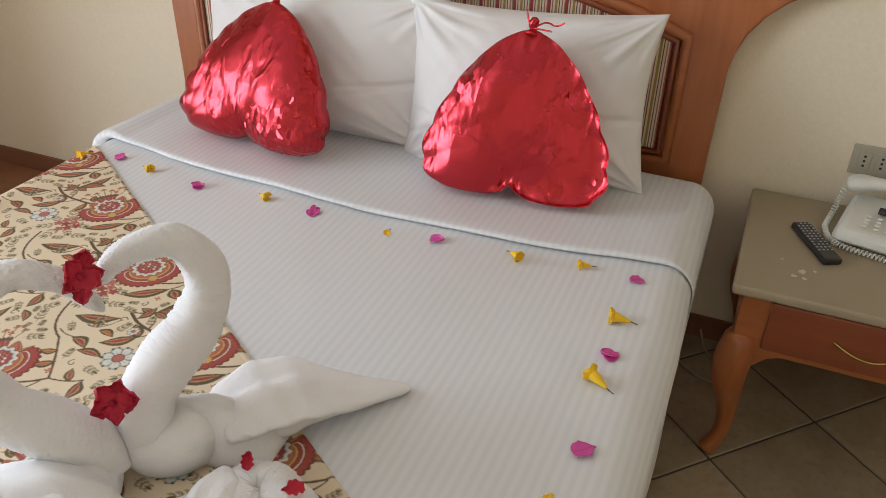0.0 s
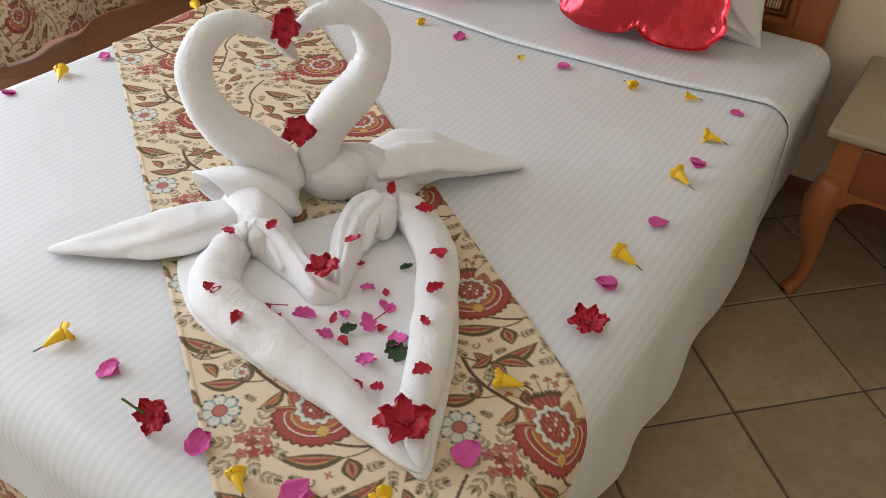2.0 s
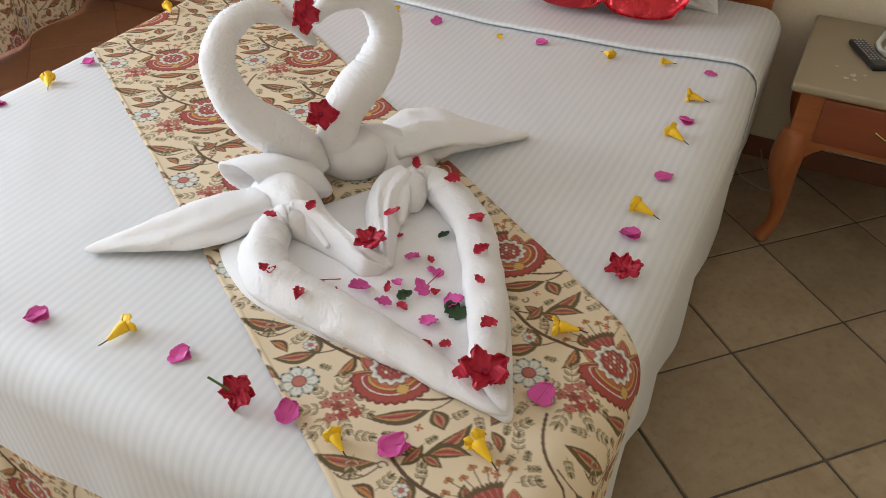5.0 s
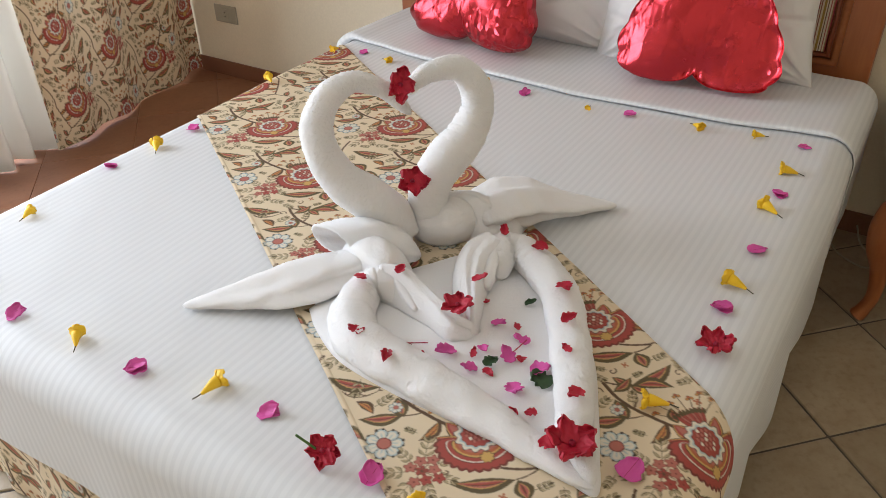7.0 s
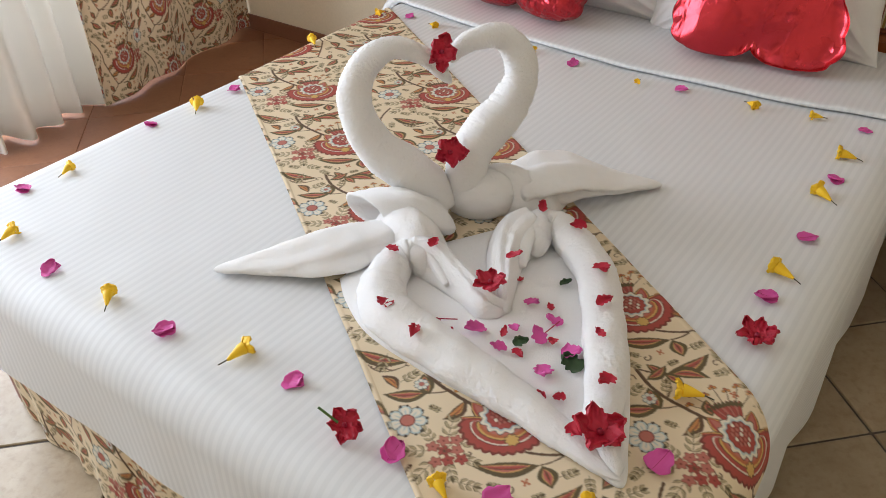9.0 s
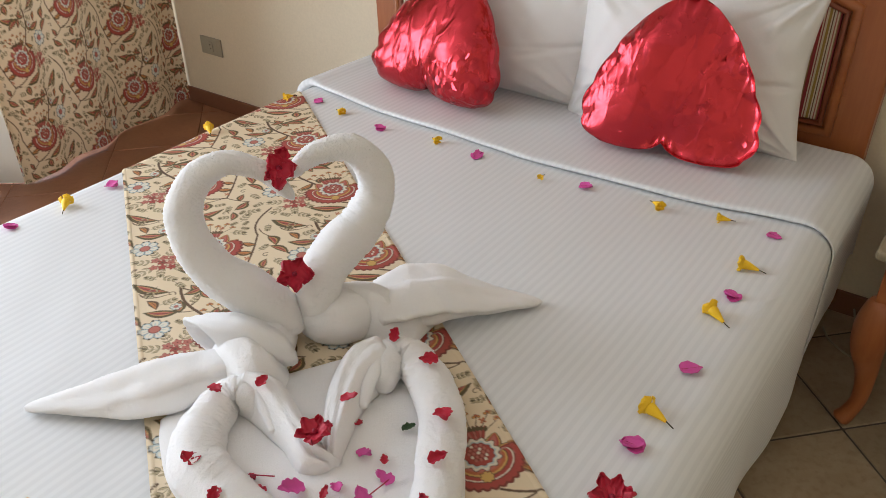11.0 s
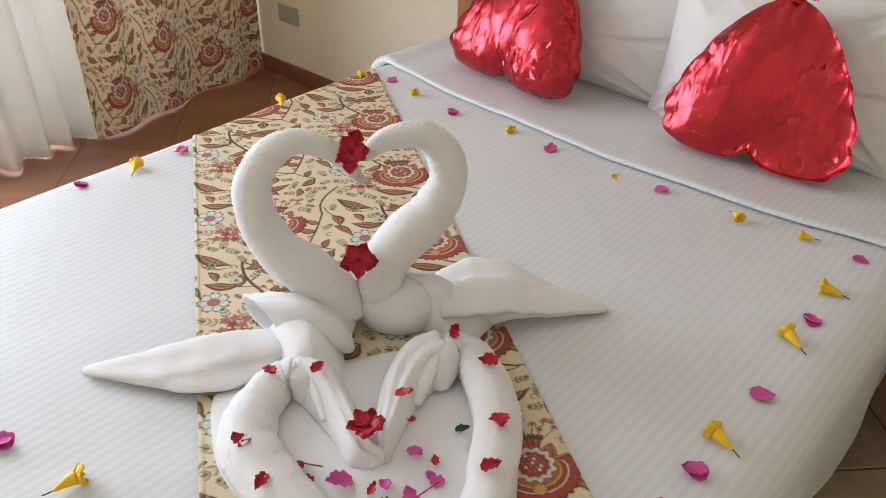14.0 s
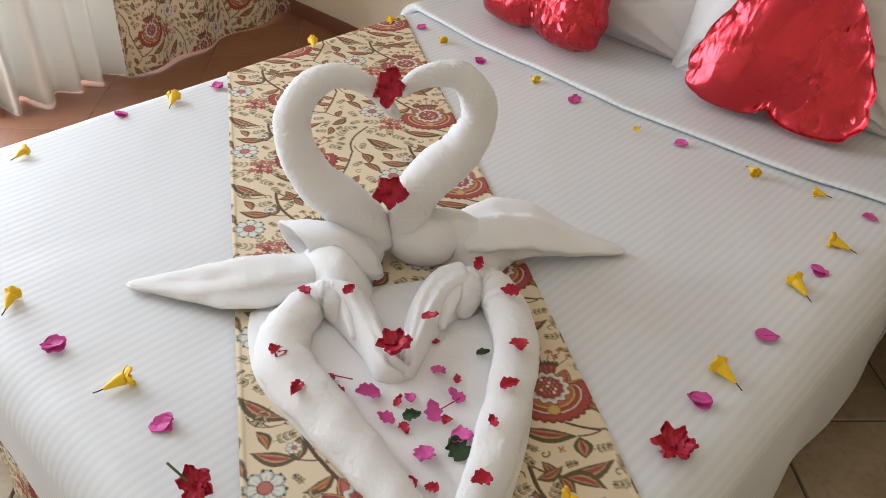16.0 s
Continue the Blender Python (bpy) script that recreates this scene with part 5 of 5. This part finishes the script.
# ---- nightstand with its things ----
NX0, NX1, NY0, NY1, NZ = 0.806, 1.430, 2.135, 2.662, 0.545
stand = thing("nightstand", "orange-brown wooden nightstand with stone-look top and one drawer", "nightstand")
LAMINATE = speckled("stone_look_top", (0.34, 0.275, 0.18), (0.28, 0.22, 0.14), 9, 0.42, fine=14)
part("top", box(NX0, NY0, NZ - 0.026, NX1, NY1, NZ, 0.009, 3), LAMINATE, stand, "grey-beige stone-look top with rounded edges")
bx0, bx1, by0 = NX0 + 0.028, NX1 - 0.028, NY0 + 0.030
zb, zt = 0.312, NZ - 0.026
n = 16
arc = [(bx0 + 0.055 + (bx1 - bx0 - 0.11) * k / n, zb + 0.045 * min(1, 3.2 * math.sin(math.pi * k / n)) ** 0.8) for k in range(n + 1)]
part("front_rail", prism([(bx0, zt), (bx0, zb + 0.01), (bx0 + 0.04, zb)] + arc + [(bx1 - 0.04, zb), (bx1, zb + 0.01), (bx1, zt)], by0, by0 + 0.03, 0.003), WOOD_X, stand)
for x in (bx0, bx1 - 0.024):
    part("side_panel", box(x, by0 + 0.031, zb + 0.03, x + 0.024, NY1 - 0.02, zt, 0.002), WOOD_X, stand)
part("back_panel", box(bx0 + 0.025, NY1 - 0.04, zb + 0.03, bx1 - 0.025, NY1 - 0.02, zt, 0.002), WOOD_X, stand)
drawer = part("drawer", box(NX0 + 0.092, by0 - 0.008, 0.374, NX1 - 0.092, by0 + 0.02, 0.507, 0.005), WOOD_RED, stand, "red-brown drawer front")
BRASS = speckled("brass", (0.62, 0.45, 0.16), (0.5, 0.35, 0.12), 20, 0.25, 1.0)
mx = (NX0 + NX1) / 2
hpts = [(mx - 0.075 + 0.15 * k / 16, by0 - 0.012 - 0.020 * math.sin(math.pi * k / 16), 0.445 - 0.018 * math.sin(math.pi * k / 16)) for k in range(17)]
curve_part("handle", hpts, 0.0035, BRASS, drawer, "curved brass handle")
for x, sx in ((bx0 + 0.022, -1), (bx1 - 0.022, 1)):
    for y, sy in ((by0 + 0.02, -1), (NY1 - 0.05, 1)):
        leg = [(x, y, zb + 0.09, 0.034), (x + sx * 0.008, y + sy * 0.006, zb + 0.01, 0.044), (x + sx * 0.006, y + sy * 0.002, 0.25, 0.040), (x - sx * 0.008, y - sy * 0.010, 0.17, 0.027), (x - sx * 0.012, y - sy * 0.014, 0.08, 0.020), (x + sx * 0.002, y - sy * 0.006, 0.028, 0.021), (x + sx * 0.016, y - sy * 0.000, 0.0, 0.026)]
        soft("leg", tube(leg, 40, 20, 0.0, 0, 1.0, 0.0005), WOOD, stand)

SCUFF = speckled("pale_scuff", (0.60, 0.55, 0.46), (0.5, 0.45, 0.36), 60, 0.7)
for k, (x, y, s) in enumerate(((0.925, 2.232, 0.014), (0.945, 2.250, 0.020), (0.958, 2.226, 0.012), (0.905, 2.300, 0.008), (0.975, 2.275, 0.010))):
    Q = leaf_grid(s, s * 0.8, 0.0, 0.0, k + 3.0, 0.0, 12, 9, 1.0, 0.3)
    Q[..., 2] = 0.0006
    petal_part("scuff_mark", turned(Q, pose(x, y, NZ, 0, 0, k * 70)), SCUFF, stand, "pale worn scuff on the top")
PLASTIC_W = speckled("ivory_plastic", (0.66, 0.65, 0.58), (0.62, 0.61, 0.54), 5, 0.35)
PLASTIC_B = speckled("black_plastic", (0.012, 0.012, 0.013), (0.02, 0.02, 0.02), 9, 0.35)
KEY = speckled("grey_rubber_key", (0.34, 0.34, 0.36), (0.42, 0.42, 0.42), 9, 0.6)
LCD = speckled("dark_display", (0.02, 0.022, 0.022), (0.03, 0.03, 0.03), 9, 0.1)
RED_KEY = speckled("red_rubber_key", (0.35, 0.02, 0.02), (0.3, 0.02, 0.02), 9, 0.6)

remote = thing("remote_control", "slim black television remote with rows of keys", "remote control")
part("case", box(-0.024, -0.090, 0.0, 0.024, 0.090, 0.017, 0.006, 3), PLASTIC_B, remote)
for r in range(11):
    for c in range(4):
        w = 0.006 if (r + c) % 4 else 0.0045
        key = box(-0.0185 + c * 0.0105, 0.076 - r * 0.0125, 0.0165, -0.0185 + c * 0.0105 + w, 0.076 - r * 0.0125 + 0.0048, 0.0182, 0.0008, 1)
        part("key", key, RED_KEY if (r, c) in ((0, 0), (7, 1)) else KEY, remote)
remote.matrix_world = pose(0.973, 2.398, NZ, 0, 0, 26)

phone = thing("telephone", "ivory corded desk telephone with dark display", "telephone")
pb = box(-0.11, -0.105, 0.0, 0.11, 0.105, 0.050, 0.022, 4)
for v in pb.verts:
    if v.co.z > 0.02:
        v.co.z += 0.10 * (v.co.y + 0.1) - 0.008
        v.co.x *= 0.93
part("phone_base", pb, PLASTIC_W, phone)
hs = [(-0.120, 0.072, 0.082, 0.022), (-0.100, 0.072, 0.092, 0.030), (-0.060, 0.072, 0.102, 0.022), (0.0, 0.072, 0.106, 0.020), (0.060, 0.072, 0.102, 0.022), (0.100, 0.072, 0.092, 0.030), (0.120, 0.072, 0.082, 0.022)]
soft("handset", tube(hs, 50, 22, 0.0, 0, 0.75), PLASTIC_W, phone, "ivory handset resting in its cradle")
dsp = part("display", box(-0.03, -0.005, -0.002, 0.04, 0.022, 0.004, 0.002), LCD, phone)
dsp.location, dsp.rotation_euler = (0.0, 0.0, 0.061), (radians(7), 0, 0)
for r in range(4):
    for c in range(4):
        kb = part("button", box(-0.006, -0.004, -0.001, 0.006, 0.004, 0.004, 0.0015, 1), KEY if c == 3 else PLASTIC_W, phone)
        kb.location, kb.rotation_euler = (-0.045 + c * 0.026, -0.028 - r * 0.016, 0.0575 - r * 0.0019), (radians(7), 0, 0)
path = spline([(-0.122, 0.07, 0.075), (-0.132, 0.02, 0.012), (-0.128, -0.06, 0.009), (-0.09, -0.118, 0.009), (0.0, -0.128, 0.009), (0.09, -0.128, 0.009), (0.14, -0.10, 0.009)], 560)
ang = np.linspace(0, 2 * np.pi * 62, 560)
tn = np.gradient(path, axis=0)
tn /= np.linalg.norm(tn, axis=1)[:, None]
sd = np.cross(tn, (0, 0, 1.0))
sd /= np.maximum(np.linalg.norm(sd, axis=1), 1e-6)[:, None]
coil = path + 0.0062 * (sd * np.cos(ang)[:, None] + np.cross(sd, tn) * np.sin(ang)[:, None])
curve_part("coiled_cord", [tuple(q) for q in coil], 0.0019, PLASTIC_W, phone, "coiled ivory handset cord")
phone.matrix_world = pose(1.130, 2.512, NZ, 0, 0, -12)


# ---- sockets on the wall ----
SOCKET = speckled("beige_grey_plastic", (0.42, 0.385, 0.30), (0.38, 0.35, 0.27), 8, 0.45)


def socket(x, z, w, h, mods):
    ob = thing("wall_socket", "beige plastic electrical socket plate on the wall", "socket")
    part("plate", box(-w / 2, -0.009, -h / 2, w / 2, 0, h / 2, 0.004, 2), SOCKET, ob)
    for m in mods:
        ins = part("insert", box(m - 0.015, -0.0125, -0.024, m + 0.015, -0.008, 0.024, 0.0015), SOCKET, ob)
        for dz in (-0.013, 0, 0.013) if len(mods) > 1 else (-0.009, 0.009):
            # black raised disc in place of the shade inside an open pin hole
            disc_bm = bmesh.new()
            bmesh.ops.create_cone(disc_bm, cap_ends=True, segments=10, radius1=0.0034, radius2=0.0034, depth=0.003, matrix=Matrix.Translation((m, -0.012, dz)) @ Matrix.Rotation(radians(90), 4, "X"))
            part("dark_pin_disc", disc_bm, PLASTIC_B, ins)
    ob.location = (x, ROOM_Y1, z)


socket(-2.165, 0.323, 0.145, 0.086, (0.0,))
socket(1.092, 0.672, 0.140, 0.083, (-0.038, 0.004, 0.046))
cable = thing("floor_cable", "thin pale cable lying on the floor by the wall", "cable")
curve_part("wire", [tuple(q) for q in spline([(0.76, 2.655, 0.04), (0.79, 2.60, 0.004), (0.86, 2.52, 0.004), (0.82, 2.46, 0.004), (0.74, 2.50, 0.004), (0.70, 2.56, 0.004)], 40)], 0.003, SOCKET, cable)


# ---- curtains ----
def sheer_mat():
    m, n, l, b = mat("white_sheer", (0.80, 0.78, 0.72), 0.9)
    tr = n.new("ShaderNodeBsdfTranslucent")
    tr.inputs[0].default_value = (0.80, 0.79, 0.74, 1)
    mx_ = n.new("ShaderNodeMixShader")
    mx_.inputs[0].default_value = 0.04
    v = coords(n, l, (1, 1, 1), "UV")
    bump(n, l, b, noise_node(n, l, v, 700, 2), 0.2, 0.0008)
    l.new(mix(n, l, noise_node(n, l, v, 5, 3), (0.80, 0.78, 0.72), (0.74, 0.72, 0.66)), b.inputs["Base Color"])
    l.new(b.outputs[0], mx_.inputs[1]), l.new(tr.outputs[0], mx_.inputs[2])
    cl, mz = n.new("ShaderNodeBsdfTransparent"), n.new("ShaderNodeMixShader")
    mz.inputs[0].default_value = 0.05
    l.new(mx_.outputs[0], mz.inputs[1]), l.new(cl.outputs[0], mz.inputs[2])
    l.new(mz.outputs[0], n["Material Output"].inputs[0])
    return m


def curtain(name, label, path, folds, depth, z0, z1, material, step, printed, seed):
    ob = thing(name, label, "curtain")
    line = spline(path, 400)
    cum = np.concatenate([[0], np.cumsum(np.hypot(*np.diff(line, axis=0).T))])
    s = np.arange(0, cum[-1], step)
    X, Y = np.interp(s, cum, line[:, 0]), np.interp(s, cum, line[:, 1])
    tx, ty = np.gradient(X), np.gradient(Y)
    ln = np.hypot(tx, ty)
    S, Z = np.meshgrid(s, np.linspace(z0, z1, int((z1 - z0) / (step * 1.15))))
    ph = S / cum[-1] * folds * 2 * np.pi
    w = np.sin(ph + 0.8 * np.sin(ph * 0.37 + seed) + 0.10 * wavy(Z * 3, S * 2, seed)) * (0.75 + 0.3 * np.sin(ph * 0.23 + seed))
    top = np.clip((Z - z0) / (z1 - z0), 0, 1)
    off = depth * w * (1 - 0.35 * top) + 0.006 * wavy(S * 12, Z * 3, seed)
    lift = 0.007 * np.sin(ph * 0.5 + seed) * (1 - top) ** 8
    P = np.stack([X + ty / ln * off, Y - tx / ln * off, Z + lift], -1)
    stretch = 1.0 + (folds * depth / cum[-1]) * 2.2
    col = print_color(0.13 - Z, S * stretch + 0.12) if printed else None
    adopt("cloth", grid_mesh("cloth", P, np.stack([S, Z], -1), col), material, ob)
    if not printed:
        r = int(0.05 / (step * 1.15))
        hem = P[:r] + np.stack([ty / ln, -tx / ln, 0 * tx], -1)[None] * 0.003
        adopt("hem", grid_mesh("hem", hem, np.stack([S[:r], Z[:r]], -1)), material, ob, "stitched double hem")
    return ob


curtain("floral_curtain", "cream floral printed curtain hanging beside the window", [(-2.385, 2.668), (-2.36, 2.42), (-2.31, 2.15), (-2.25, 1.92), (-2.215, 1.70), (-2.235, 1.665)], 3.2, 0.026, 0.010, 2.40, PRINT_THIN, 0.004, True, 0.5)
curtain("sheer_curtain", "white sheer curtain gathered in soft folds to the floor", [(-2.33, 1.78), (-2.29, 1.60), (-2.25, 1.35), (-2.27, 1.12)], 5.5, 0.074, 0.010, 2.40, sheer_mat(), 0.006, False, 1.2)
rod = tagged(part("curtain_rail", box(-2.44, -0.9, 2.405, -2.22, 2.66, 2.43, 0.004), ALU, None), "white curtain rail above the window", "curtain rail", kind="structure")


# ---- floor tiles ----
PITCH, TANG = 0.3624, radians(46.25)
tile_bm = box(-0.1778, -0.1778, -0.010, 0.1778, 0.1778, 0.0, 0.0025, 1)
tile_me = bpy.data.meshes.new("tile")
tile_bm.to_mesh(tile_me)
tile_bm.free()
tile_me.materials.append(TILE)
terra_me = tile_me.copy()
terra_me.materials.clear()
terra_me.materials.append(TERRA)
terra_me.transform(Matrix.Diagonal((1.0185, 1.0185, 1, 1)))
ca, sa_ = math.cos(TANG), math.sin(TANG)
for i in range(-14, 15):
    for j in range(-14, 15):
        u, v = (i + 0.5) * PITCH, (j + 0.5) * PITCH
        x, y = 0.869 + u * ca - v * sa_, 1.641 + u * sa_ + v * ca
        if not (ROOM_X0 - 0.25 < x < ROOM_X1 + 0.25 and ROOM_Y0 - 0.25 < y < ROOM_Y1 + 0.25):
            continue
        me = terra_me if x < -1.32 else tile_me
        turn = pose(x, y, 0.0004 * math.sin(i * 3.1 + j * 1.7), 0, 0, 46.25 + 90 * ((i * 7 + j * 3) % 4))
        if not (ROOM_X0 + 0.26 < x < ROOM_X1 - 0.26 and ROOM_Y0 + 0.26 < y < ROOM_Y1 - 0.26):
            cut = bmesh.new()                              # a tile cut along the wall
            cut.from_mesh(me)
            back = turn.inverted()
            for p, q in (((ROOM_X0, 0, 0), (-1, 0, 0)), ((ROOM_X1, 0, 0), (1, 0, 0)), ((0, ROOM_Y0, 0), (0, -1, 0)), ((0, ROOM_Y1, 0), (0, 1, 0))):
                bmesh.ops.bisect_plane(cut, geom=cut.verts[:] + cut.edges[:] + cut.faces[:], plane_co=back @ Vector(p), plane_no=back.to_3x3() @ Vector(q), clear_outer=True)
            if not cut.faces:
                cut.free()
                continue
            mine = bpy.data.meshes.new("tile")
            cut.to_mesh(mine)
            cut.free()
            mine.materials.append(TERRA if x < -1.32 else TILE)
            me = mine
        ob = new("tile", me)
        ob.parent = floor
        ob.matrix_basis = turn
